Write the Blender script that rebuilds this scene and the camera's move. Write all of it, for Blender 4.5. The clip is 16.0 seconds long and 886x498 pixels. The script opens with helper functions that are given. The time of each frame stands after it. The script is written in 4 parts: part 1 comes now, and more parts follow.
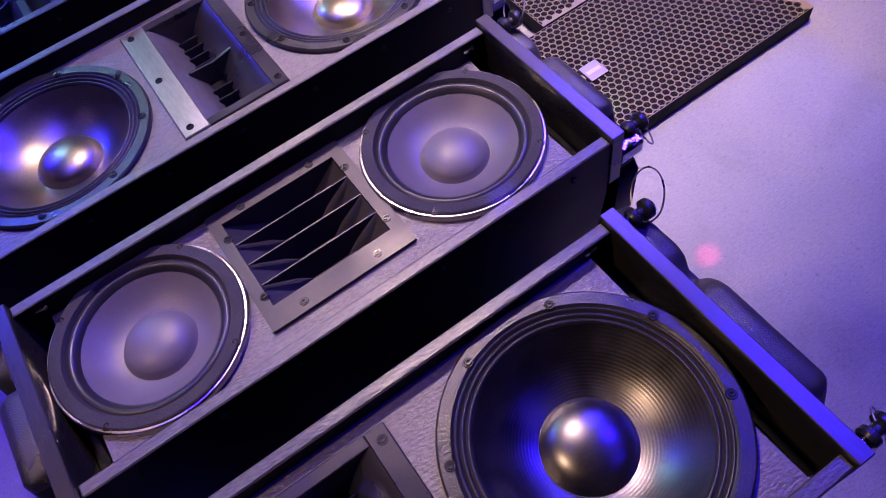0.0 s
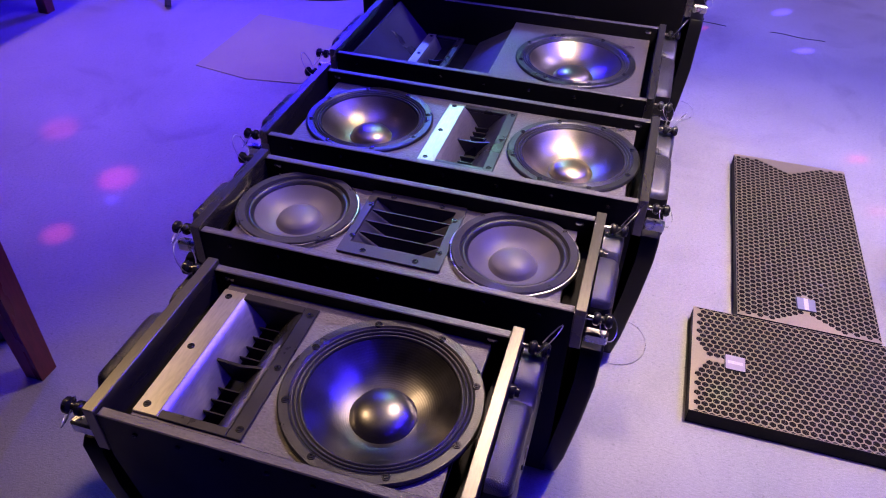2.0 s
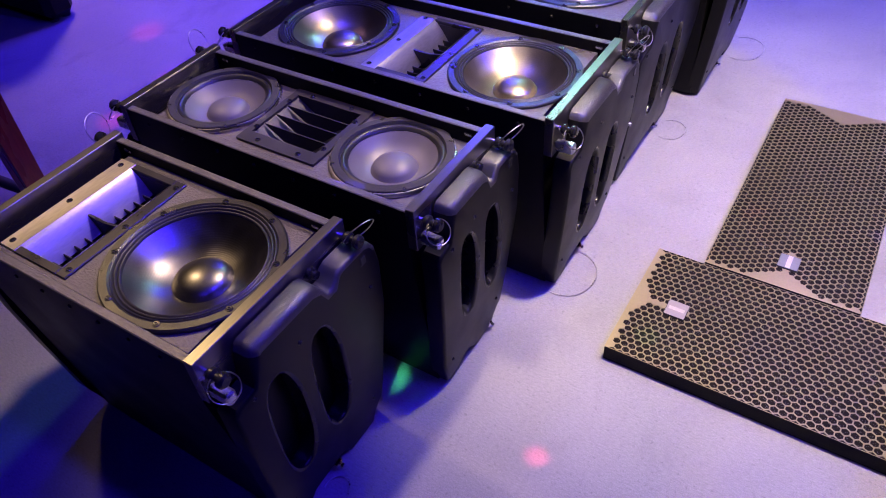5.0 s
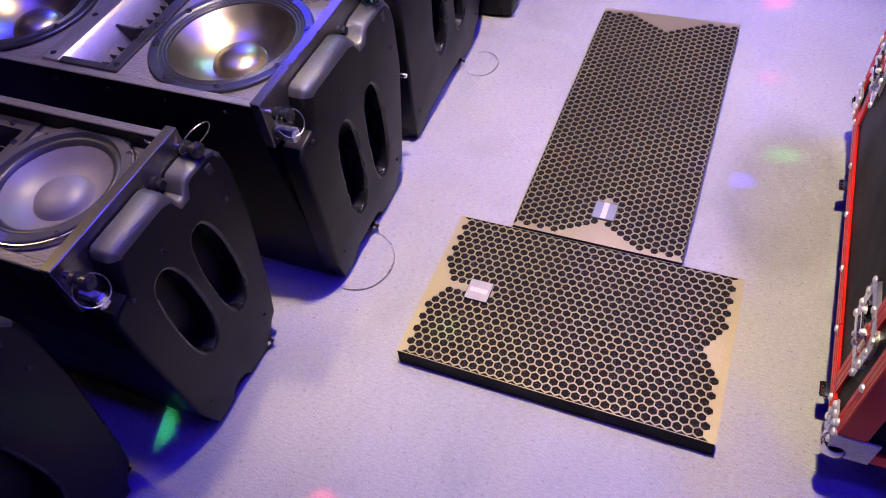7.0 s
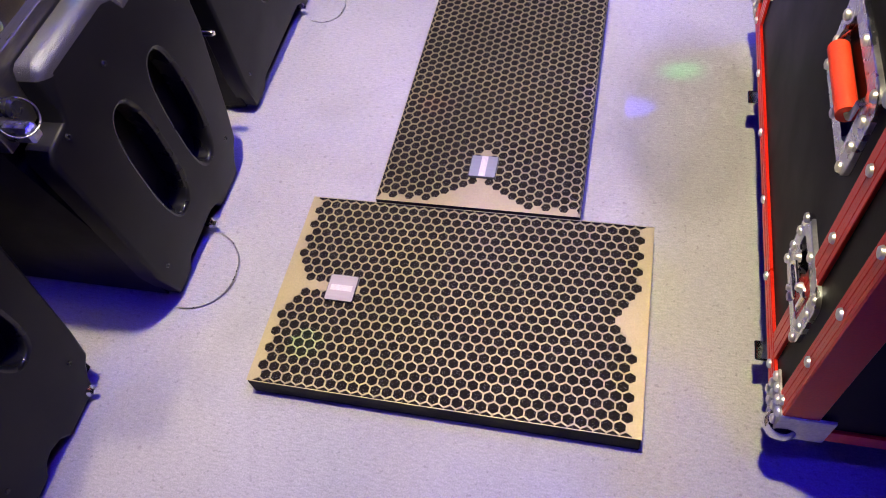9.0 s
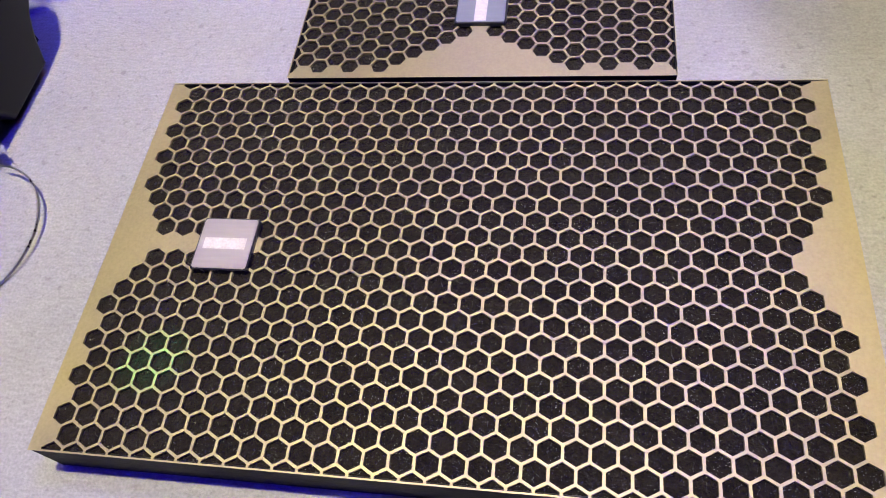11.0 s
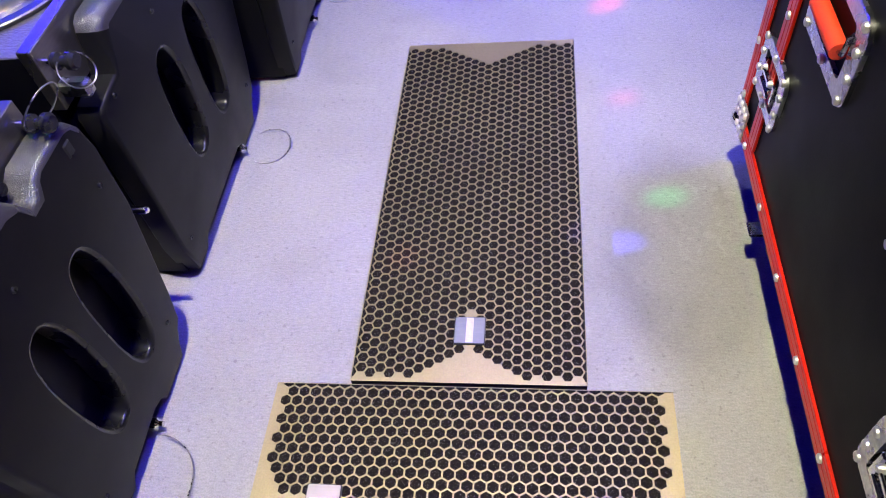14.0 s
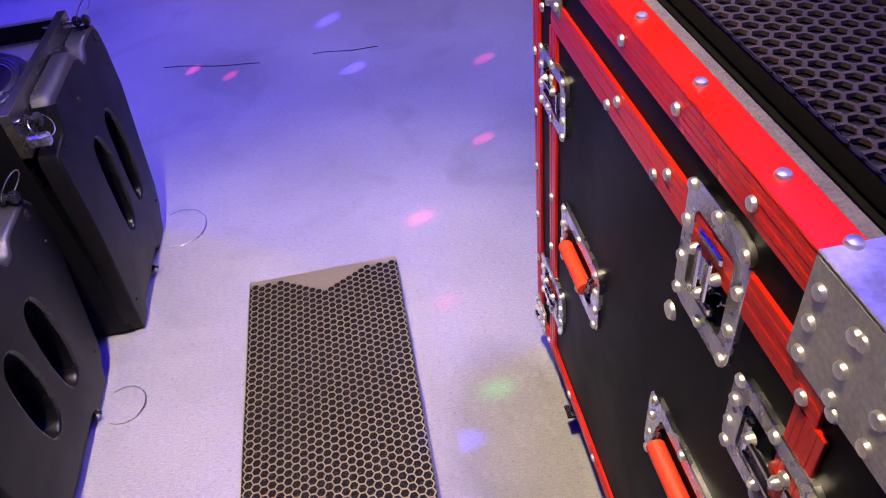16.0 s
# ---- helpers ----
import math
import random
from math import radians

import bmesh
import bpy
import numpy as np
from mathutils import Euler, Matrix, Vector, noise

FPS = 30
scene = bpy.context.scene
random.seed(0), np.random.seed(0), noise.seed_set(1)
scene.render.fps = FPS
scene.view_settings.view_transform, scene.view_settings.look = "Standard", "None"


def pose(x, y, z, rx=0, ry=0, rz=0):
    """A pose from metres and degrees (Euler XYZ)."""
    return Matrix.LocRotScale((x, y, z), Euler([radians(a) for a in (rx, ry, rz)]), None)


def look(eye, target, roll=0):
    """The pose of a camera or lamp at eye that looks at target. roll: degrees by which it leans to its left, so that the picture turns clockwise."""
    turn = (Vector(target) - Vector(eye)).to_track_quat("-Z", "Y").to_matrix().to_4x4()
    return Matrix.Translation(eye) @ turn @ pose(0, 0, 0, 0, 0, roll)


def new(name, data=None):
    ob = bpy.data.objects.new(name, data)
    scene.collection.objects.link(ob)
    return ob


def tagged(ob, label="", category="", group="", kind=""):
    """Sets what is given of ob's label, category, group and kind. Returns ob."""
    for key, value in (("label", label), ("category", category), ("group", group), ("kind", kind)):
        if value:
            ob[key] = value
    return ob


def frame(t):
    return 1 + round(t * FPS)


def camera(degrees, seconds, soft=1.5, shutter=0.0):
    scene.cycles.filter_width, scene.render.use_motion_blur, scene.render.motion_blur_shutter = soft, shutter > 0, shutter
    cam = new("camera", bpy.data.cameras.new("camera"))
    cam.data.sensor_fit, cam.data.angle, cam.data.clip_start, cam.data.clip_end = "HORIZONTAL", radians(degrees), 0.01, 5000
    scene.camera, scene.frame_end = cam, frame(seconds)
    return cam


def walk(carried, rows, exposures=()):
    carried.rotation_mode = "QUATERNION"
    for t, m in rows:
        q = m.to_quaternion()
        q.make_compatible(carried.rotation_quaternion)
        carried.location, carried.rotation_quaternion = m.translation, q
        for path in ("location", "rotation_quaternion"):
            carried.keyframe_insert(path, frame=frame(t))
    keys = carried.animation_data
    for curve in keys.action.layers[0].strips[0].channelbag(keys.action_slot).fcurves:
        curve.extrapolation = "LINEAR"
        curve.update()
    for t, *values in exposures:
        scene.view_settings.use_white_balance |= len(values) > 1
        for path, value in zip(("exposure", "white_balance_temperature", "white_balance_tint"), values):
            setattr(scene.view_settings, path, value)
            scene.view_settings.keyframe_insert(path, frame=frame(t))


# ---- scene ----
cam = camera(62.7, 16.0, soft=1.05)
PATH = [
    (0, (-0.728, -0.717, 1.303), (-0.332, 0.268, -0.392), -15.0),
    (0.5, (-0.656, -0.902, 1.339), (-0.434, 0.268, -0.268), -11.4),
    (1, (-0.547, -0.979, 1.382), (-0.444, 0.36, -0.1), -6.7),
    (1.5, (-0.423, -1.067, 1.432), (-0.584, 0.388, 0.069), -2.5),
    (2, (-0.284, -1.223, 1.457), (-0.695, 0.251, 0.168), 1.6),
    (2.5, (-0.198, -1.291, 1.471), (-0.757, 0.175, 0.23), 3.6),
    (3, (-0.093, -1.235, 1.467), (-0.703, 0.236, 0.256), 5.4),
    (3.2, (-0.055, -1.214, 1.468), (-0.686, 0.256, 0.267), 5.8),
    (5.3, (0.314, -1.0, 1.39), (-0.514, 0.138, -0.031), -6.1),
    (5.5, (0.3, -0.95, 1.378), (-0.51, 0.183, -0.058), -7.5),
    (6, (0.334, -0.812, 1.333), (-0.37, 0.326, -0.153), -7.9),
    (6.5, (0.422, -0.692, 1.308), (-0.237, 0.435, -0.207), -8.8),
    (7, (0.488, -0.615, 1.284), (-0.13, 0.489, -0.265), -9.7),
    (7.5, (0.556, -0.57, 1.247), (-0.002, 0.511, -0.34), -10.1),
    (8, (0.57, -0.534, 1.226), (0.066, 0.53, -0.391), -10.5),
    (8.2, (0.57, -0.515, 1.223), (0.088, 0.546, -0.403), -10.7),
    (10.3, (0.417, -0.143, 0.661), (0.041, 0.876, -1.018), -15.1),
    (10.5, (0.406, -0.132, 0.615), (0.045, 0.878, -1.073), -14.8),
    (11, (0.396, -0.109, 0.547), (0.056, 0.895, -1.149), -14.1),
    (11.5, (0.394, -0.082, 0.541), (0.078, 0.931, -1.154), -12.7),
    (12, (0.399, -0.041, 0.579), (0.113, 0.98, -1.117), -11.1),
    (12.5, (0.413, -0.013, 0.656), (0.135, 1.041, -1.021), -10.4),
    (13, (0.422, -0.022, 0.798), (0.17, 1.064, -0.863), -9.0),
    (13.5, (0.418, -0.075, 0.938), (0.171, 1.058, -0.691), -8.7),
    (14, (0.422, -0.146, 1.06), (0.147, 1.068, -0.505), -10.1),
    (14.5, (0.444, -0.193, 1.146), (0.202, 1.093, -0.367), -10.1),
    (15, (0.458, -0.205, 1.218), (0.301, 1.174, -0.223), -9.2),
    (15.5, (0.478, -0.19, 1.258), (0.438, 1.255, -0.125), -8.3),
    (16, (0.502, -0.145, 1.274), (0.617, 1.341, -0.059), -7.7),
]
EXPOSURES = [
    (0.0, -0.08, 6150, 47), (1.5, -0.04, 6600, 32), (3.2, 0.0, 6700, 28), (5.3, 0.06, 6700, 22), (8.2, 0.03, 7000, 9), (10.3, 0.02, 7050, -8),
    (11.5, 0.02, 7050, -11), (12.5, 0.03, 6950, -8), (14.0, 0.03, 6350, -4), (15.0, 0.02, 6400, 1), (16.0, -0.02, 7150, 13),
]
walk(cam, [(t, look(eye, target, roll)) for t, eye, target, roll in PATH], EXPOSURES)

# ---- light ----
world = bpy.data.worlds.new("world")
scene.world = world
world.use_nodes = True
world.node_tree.nodes["Background"].inputs["Color"].default_value = (0.25, 0.22, 1.0, 1)
world.node_tree.nodes["Background"].inputs["Strength"].default_value = 0.03


def lamp(name, eye, target, watts, colour, cone=120, radius=0.08, blend=0.6):
    data = bpy.data.lights.new(name, "SPOT")
    data.energy, data.color, data.spot_size, data.spot_blend, data.shadow_soft_size = watts, colour, radians(cone), blend, radius
    ob = new(name, data)
    ob.matrix_world = look(eye, target)
    return ob


lamp("yellow_stage_lamp", (0.30, 0.25, 2.8), (0.24, 0.68, 0), 610, (1.0, 0.86, 0.62), 55, 0.05, 1.0)
lamp("yellow_stage_lamp", (-0.30, 1.0, 2.8), (-0.66, -0.20, 0.5), 260, (1.0, 0.80, 0.58), 40, 0.10, 1.0)
lamp("yellow_stage_lamp", (-2.3, 0.0, 2.8), (-0.62, -0.42, 0.55), 110, (1.0, 0.72, 0.34), 26, 0.10, 1.0)
lamp("blue_stage_lamp", (1.17, 0.95, 2.8), (0.2, 0.6, 0), 235, (0.03, 0.016, 1.0), 130, 0.09, 0.8)
lamp("blue_stage_lamp", (1.05, -0.38, 2.8), (0.1, -0.3, 0), 160, (0.03, 0.012, 1.0), 100, 0.09, 0.8)
lamp("blue_stage_lamp", (-1.15, 0.35, 2.8), (-0.8, 0.7, 0), 75, (0.03, 0.012, 1.0), 64, 0.08, 1.0)
lamp("blue_stage_lamp", (0.9, -2.0, 2.8), (0.8, -0.7, 0), 60, (0.03, 0.012, 1.0), 70, 0.09, 0.8)
lamp("blue_stage_lamp", (-2.3, 1.6, 2.8), (-2.3, 1.4, 0), 280, (0.09, 0.04, 1.0), 72, 0.09, 1.0)
lamp("blue_stage_lamp", (-2.4, 3.4, 2.8), (-2.0, 2.6, 0), 1000, (0.02, 0.008, 1.0), 100, 0.12, 0.8)
lamp("violet_stage_lamp", (-3.2, 1.2, 2.8), (-2.4, 1.0, 0), 150, (1.0, 0.55, 1.0), 64, 0.10, 1.0)
lamp("violet_stage_lamp", (1.2, 2.5, 2.8), (0.2, 2.6, 0), 390, (0.42, 0.38, 1.0), 92, 0.10, 1.0)
lamp("teal_stage_lamp", (-1.5, 3.4, 2.8), (-0.75, 0.35, 0.5), 85, (0.35, 1.0, 0.85), 24, 0.14, 1.0)
lamp("pink_stage_lamp", (0.5, 3.0, 2.8), (0.3, 4.3, 0.2), 300, (1.0, 0.45, 0.38), 50, 0.12, 0.8)

# coloured beams of three party lights, each one a small dot on the floor
RED_BEAM, BLUE_BEAM, GREEN_BEAM = (1, 0.05, 0.2), (0.08, 0.05, 1), (0.05, 1, 0.25)
LOW_LIGHT, HIGH_LIGHT, FRONT_LIGHT = (-1.6, 0.4, 1.7), (-1.3, -0.9, 2.5), (0.2, -1.2, 2.5)
for origin, tx, ty, size, colour, watts in (
    (LOW_LIGHT, 0.66, 2.17, 1.0, RED_BEAM, 620), (LOW_LIGHT, 0.82, 1.75, 0.9, RED_BEAM, 620), (LOW_LIGHT, 0.02, 2.08, 0.9, RED_BEAM, 620),
    (LOW_LIGHT, -0.16, 2.57, 0.8, RED_BEAM, 620), (LOW_LIGHT, -0.01, 2.47, 0.9, RED_BEAM, 560), (LOW_LIGHT, 0.28, 1.89, 1.0, RED_BEAM, 560),
    (LOW_LIGHT, 0.93, 2.26, 0.9, RED_BEAM, 620), (LOW_LIGHT, 0.57, 1.42, 1.3, RED_BEAM, 480), (LOW_LIGHT, 0.59, 1.085, 1.1, RED_BEAM, 260),
    (LOW_LIGHT, 0.45, 2.35, 1.4, BLUE_BEAM, 1700), (LOW_LIGHT, 0.60, 1.88, 1.3, BLUE_BEAM, 1700), (LOW_LIGHT, 0.56, 0.69, 1.4, BLUE_BEAM, 700),
    (LOW_LIGHT, -0.25, 2.26, 1.0, BLUE_BEAM, 1500), (LOW_LIGHT, 0.38, 2.82, 1.4, BLUE_BEAM, 1700), (LOW_LIGHT, 0.65, 0.80, 1.3, GREEN_BEAM, 260),
    (HIGH_LIGHT, -0.21, -0.085, 1.3, BLUE_BEAM, 900), (HIGH_LIGHT, -0.12, 0.50, 1.1, RED_BEAM, 360), (HIGH_LIGHT, -0.02, -0.31, 1.2, RED_BEAM, 480),
    (HIGH_LIGHT, 0.10, 0.095, 1.2, GREEN_BEAM, 330), (HIGH_LIGHT, 0.20, 0.65, 1.0, RED_BEAM, 400),
    (HIGH_LIGHT, -2.33, 0.67, 3.2, RED_BEAM, 230), (HIGH_LIGHT, -1.93, 0.46, 3.4, RED_BEAM, 270), (HIGH_LIGHT, -1.92, 0.14, 2.6, RED_BEAM, 220),
    (HIGH_LIGHT, -1.87, 0.345, 0.8, BLUE_BEAM, 1200), (FRONT_LIGHT, -0.41, -0.29, 2.2, GREEN_BEAM, 300),
):
    lamp("party_light_beam", origin, (tx, ty, 0), watts * (2.4 if origin == LOW_LIGHT else 1.3), colour, size, 0.004, 0.9)


# ---- materials ----
def mat(name, col, rough=0.5, metal=0.0, var=0.2, scale=6.0, fine=160.0, bump=0.15, rvar=0.12, stretch=(1, 1, 1), spec=0.5, rand=0.0, glints=0.0, depth=0.002):
    m = bpy.data.materials.new(name)
    m.use_nodes = True
    n, l = m.node_tree.nodes, m.node_tree.links
    b = n["Principled BSDF"]
    b.inputs["Metallic"].default_value = metal
    b.inputs["Specular IOR Level"].default_value = spec
    tc, mp = n.new("ShaderNodeTexCoord"), n.new("ShaderNodeMapping")
    mp.inputs["Scale"].default_value = stretch
    l.new(tc.outputs["Object"], mp.inputs["Vector"])
    big, small = n.new("ShaderNodeTexNoise"), n.new("ShaderNodeTexNoise")
    big.inputs["Scale"].default_value, small.inputs["Scale"].default_value = scale, fine
    big.inputs["Detail"].default_value, small.inputs["Detail"].default_value = 5, 3
    for k in (big, small):
        l.new(mp.outputs["Vector"], k.inputs["Vector"])
    add = n.new("ShaderNodeMath"); add.operation = "ADD"
    l.new(big.outputs["Fac"], add.inputs[0]); l.new(small.outputs["Fac"], add.inputs[1])
    rmp = n.new("ShaderNodeMapRange")
    rmp.inputs["From Min"].default_value, rmp.inputs["From Max"].default_value = 0.6, 1.4
    rmp.inputs["To Min"].default_value, rmp.inputs["To Max"].default_value = 1 - var, 1 + var
    l.new(add.outputs[0], rmp.inputs["Value"])
    mul = n.new("ShaderNodeMix"); mul.data_type, mul.blend_type = "RGBA", "MULTIPLY"
    mul.inputs["Factor"].default_value = 1.0
    mul.inputs[6].default_value = (*col, 1)
    last = rmp.outputs["Result"]
    if rand:
        oi = n.new("ShaderNodeObjectInfo")
        r2 = n.new("ShaderNodeMapRange")
        r2.inputs["To Min"].default_value, r2.inputs["To Max"].default_value = 1 - rand, 1 + rand
        l.new(oi.outputs["Random"], r2.inputs["Value"])
        mm = n.new("ShaderNodeMath"); mm.operation = "MULTIPLY"
        l.new(last, mm.inputs[0]); l.new(r2.outputs["Result"], mm.inputs[1])
        last = mm.outputs[0]
    l.new(last, mul.inputs[7])
    colour = mul.outputs[2]
    # pale dots in the colour stand in for sparkling glints
    if glints:
        vo = n.new("ShaderNodeTexVoronoi"); vo.inputs["Scale"].default_value = fine * 2.2
        l.new(mp.outputs["Vector"], vo.inputs["Vector"])
        lt = n.new("ShaderNodeMath"); lt.operation = "LESS_THAN"; lt.inputs[1].default_value = 0.15
        l.new(vo.outputs["Distance"], lt.inputs[0])
        mx = n.new("ShaderNodeMix"); mx.data_type = "RGBA"
        l.new(lt.outputs[0], mx.inputs["Factor"]); l.new(colour, mx.inputs[6])
        mx.inputs[7].default_value = (glints, glints, glints, 1)
        colour = mx.outputs[2]
    l.new(colour, b.inputs["Base Color"])
    rr = n.new("ShaderNodeMapRange")
    rr.inputs["From Min"].default_value, rr.inputs["From Max"].default_value = 0.3, 0.7
    rr.inputs["To Min"].default_value, rr.inputs["To Max"].default_value = max(0.02, rough - rvar), min(1, rough + rvar)
    l.new(big.outputs["Fac"], rr.inputs["Value"]); l.new(rr.outputs["Result"], b.inputs["Roughness"])
    if bump:
        bp = n.new("ShaderNodeBump")
        bp.inputs["Strength"].default_value, bp.inputs["Distance"].default_value = bump, depth
        l.new(small.outputs["Fac"], bp.inputs["Height"]); l.new(bp.outputs["Normal"], b.inputs["Normal"])
    return m


def concrete():
    m = mat("brushed_concrete", (0.31, 0.302, 0.288), 0.62, 0, 0.28, 2.2, 380, 0.4, 0.12, (1, 1, 1), 0.4)
    n, l = m.node_tree.nodes, m.node_tree.links
    b = n["Principled BSDF"]
    old = b.inputs["Base Color"].links[0].from_socket
    tc = n.new("ShaderNodeTexCoord")
    # broom strokes running along x
    mp = n.new("ShaderNodeMapping"); mp.inputs["Scale"].default_value = (90, 260, 1)
    l.new(tc.outputs["Object"], mp.inputs["Vector"])
    br = n.new("ShaderNodeTexNoise"); br.inputs["Scale"].default_value = 1.0; br.inputs["Detail"].default_value = 4
    l.new(mp.outputs["Vector"], br.inputs["Vector"])
    r1 = n.new("ShaderNodeMapRange"); r1.inputs["From Min"].default_value, r1.inputs["From Max"].default_value = 0.3, 0.7
    r1.inputs["To Min"].default_value, r1.inputs["To Max"].default_value = 0.89, 1.09
    l.new(br.outputs["Fac"], r1.inputs["Value"])
    # small pits
    pit = n.new("ShaderNodeTexNoise"); pit.inputs["Scale"].default_value = 110; pit.inputs["Detail"].default_value = 6
    l.new(tc.outputs["Object"], pit.inputs["Vector"])
    r2 = n.new("ShaderNodeMapRange"); r2.inputs["From Min"].default_value, r2.inputs["From Max"].default_value = 0.30, 0.40
    r2.inputs["To Min"].default_value, r2.inputs["To Max"].default_value = 0.76, 1.0
    l.new(pit.outputs["Fac"], r2.inputs["Value"])
    # stains of old spills
    st = n.new("ShaderNodeTexNoise"); st.inputs["Scale"].default_value = 2.3; st.inputs["Detail"].default_value = 8; st.inputs["Distortion"].default_value = 1.5
    l.new(tc.outputs["Object"], st.inputs["Vector"])
    r3 = n.new("ShaderNodeMapRange"); r3.inputs["From Min"].default_value, r3.inputs["From Max"].default_value = 0.30, 0.45
    r3.inputs["To Min"].default_value, r3.inputs["To Max"].default_value = 0.82, 1.0
    l.new(st.outputs["Fac"], r3.inputs["Value"])
    # pale dried spill beside the case
    sm = n.new("ShaderNodeMapping"); sm.inputs["Location"].default_value, sm.inputs["Scale"].default_value = (-0.69 / 0.15, -0.76 / 0.16, 0), (1 / 0.15, 1 / 0.16, 1)
    l.new(tc.outputs["Object"], sm.inputs["Vector"])
    gr = n.new("ShaderNodeTexGradient"); gr.gradient_type = "SPHERICAL"
    l.new(sm.outputs["Vector"], gr.inputs["Vector"])
    sn = n.new("ShaderNodeTexNoise"); sn.inputs["Scale"].default_value = 26; sn.inputs["Detail"].default_value = 5; sn.inputs["Distortion"].default_value = 2.2
    l.new(tc.outputs["Object"], sn.inputs["Vector"])
    sb = n.new("ShaderNodeMapRange"); sb.inputs["From Min"].default_value, sb.inputs["From Max"].default_value = 0.56, 0.66
    l.new(sn.outputs["Fac"], sb.inputs["Value"])
    gg = n.new("ShaderNodeMapRange"); gg.inputs["From Max"].default_value = 0.35
    l.new(gr.outputs["Fac"], gg.inputs["Value"])
    sp = n.new("ShaderNodeMath"); sp.operation = "MULTIPLY"
    l.new(sb.outputs["Result"], sp.inputs[0]); l.new(gg.outputs["Result"], sp.inputs[1])
    r4 = n.new("ShaderNodeMapRange"); r4.inputs["To Min"].default_value, r4.inputs["To Max"].default_value = 1.0, 1.13
    l.new(sp.outputs[0], r4.inputs["Value"])
    # darker patch with a ragged edge round it
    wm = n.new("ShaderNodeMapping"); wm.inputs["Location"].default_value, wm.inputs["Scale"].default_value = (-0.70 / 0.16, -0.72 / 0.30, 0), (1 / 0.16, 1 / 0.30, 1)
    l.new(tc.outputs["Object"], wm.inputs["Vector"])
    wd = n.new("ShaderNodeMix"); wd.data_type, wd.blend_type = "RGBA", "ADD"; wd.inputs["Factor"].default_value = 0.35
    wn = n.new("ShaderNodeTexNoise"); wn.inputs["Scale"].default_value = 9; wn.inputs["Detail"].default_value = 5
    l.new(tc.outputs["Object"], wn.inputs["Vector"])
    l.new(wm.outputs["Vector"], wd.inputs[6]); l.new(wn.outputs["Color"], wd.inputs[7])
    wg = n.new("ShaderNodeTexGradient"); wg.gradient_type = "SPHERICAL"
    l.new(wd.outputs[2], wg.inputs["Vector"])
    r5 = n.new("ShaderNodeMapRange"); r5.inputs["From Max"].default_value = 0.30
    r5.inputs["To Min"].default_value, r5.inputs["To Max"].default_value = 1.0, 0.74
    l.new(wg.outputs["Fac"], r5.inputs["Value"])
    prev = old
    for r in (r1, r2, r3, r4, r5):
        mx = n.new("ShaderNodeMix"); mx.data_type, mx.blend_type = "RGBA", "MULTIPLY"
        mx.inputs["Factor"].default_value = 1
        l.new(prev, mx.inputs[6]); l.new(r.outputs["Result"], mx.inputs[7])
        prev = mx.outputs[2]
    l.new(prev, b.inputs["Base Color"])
    bp = n.new("ShaderNodeBump"); bp.inputs["Strength"].default_value = 0.45; bp.inputs["Distance"].default_value = 0.002
    l.new(br.outputs["Fac"], bp.inputs["Height"])
    l.new(b.inputs["Normal"].links[0].from_socket, bp.inputs["Normal"])
    l.new(bp.outputs["Normal"], b.inputs["Normal"])
    return m


CONCRETE = concrete()
WALL = mat("dark_wall_paint", (0.05, 0.05, 0.06), 0.8, 0, 0.2, 2, 60)
CEIL = mat("dark_ceiling", (0.03, 0.03, 0.035), 0.9, 0, 0.2, 2, 60)
BOXPAINT = mat("black_structure_paint", (0.006, 0.006, 0.007), 0.45, 0, 0.3, 8, 500, 0.35, 0.08, depth=0.0008, spec=0.12)
BAFFLE = mat("grey_structure_paint", (0.10, 0.088, 0.080), 0.36, 0, 0.6, 10, 300, 1.0, 0.1, (0.5, 1.0, 1), depth=0.0018, spec=0.9)
RIMPAINT = mat("worn_rim_paint", (0.085, 0.079, 0.076), 0.36, 0, 0.6, 10, 300, 0.9, 0.1, (0.4, 1, 1), depth=0.0015, spec=0.9)
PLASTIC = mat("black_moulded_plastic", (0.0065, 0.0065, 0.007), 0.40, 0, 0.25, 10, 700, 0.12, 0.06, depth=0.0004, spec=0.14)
# grained cap plastic, its base colour lightened to carry the top edge's sheen
PLASTIC_TOP = mat("grained_sheen_plastic", (0.030, 0.029, 0.031), 0.32, 0, 0.3, 10, 620, 0.9, 0.08, depth=0.0011, spec=1.0)
LIP = mat("worn_glossy_plastic", (0.006, 0.006, 0.0065), 0.26, 0, 0.2, 10, 500, 0.15, 0.06, depth=0.0005, spec=0.4)
# near-black for recess bottoms: the shade down there is put into the colour
DEEP = mat("cavity_shade_black", (0.004, 0.004, 0.0045), 0.7, 0, 0.2, 8, 200, spec=0.2)
BAR = mat("black_anodised_bar", (0.20, 0.19, 0.16), 0.29, 0.9, 0.15, 12, 300, 0, 0.06, (1, 0.15, 1))
CONE_GLOSS = mat("coated_dark_cone", (0.33, 0.29, 0.20), 0.34, 1.0, 0.15, 25, 300, 0.04, 0.04, depth=0.0004, spec=0.9)
CONE_BLACK = mat("coated_black_cone", (0.17, 0.165, 0.17), 0.33, 1.0, 0.15, 25, 300, 0.05, 0.05, depth=0.0004)
CONE_PAPER = mat("grey_paper_cone", (0.135, 0.122, 0.128), 0.45, 0, 0.14, 30, 500, 0.25, 0.06, depth=0.0005, spec=0.7)
SURROUND = mat("black_surround", (0.022, 0.021, 0.022), 0.36, 0, 0.2, 20, 400, 0.2, 0.08)
FRAME = mat("black_basket", (0.015, 0.0145, 0.015), 0.34, 0.1, 0.25, 15, 380, 0.6, 0.1, depth=0.001, spec=0.8)
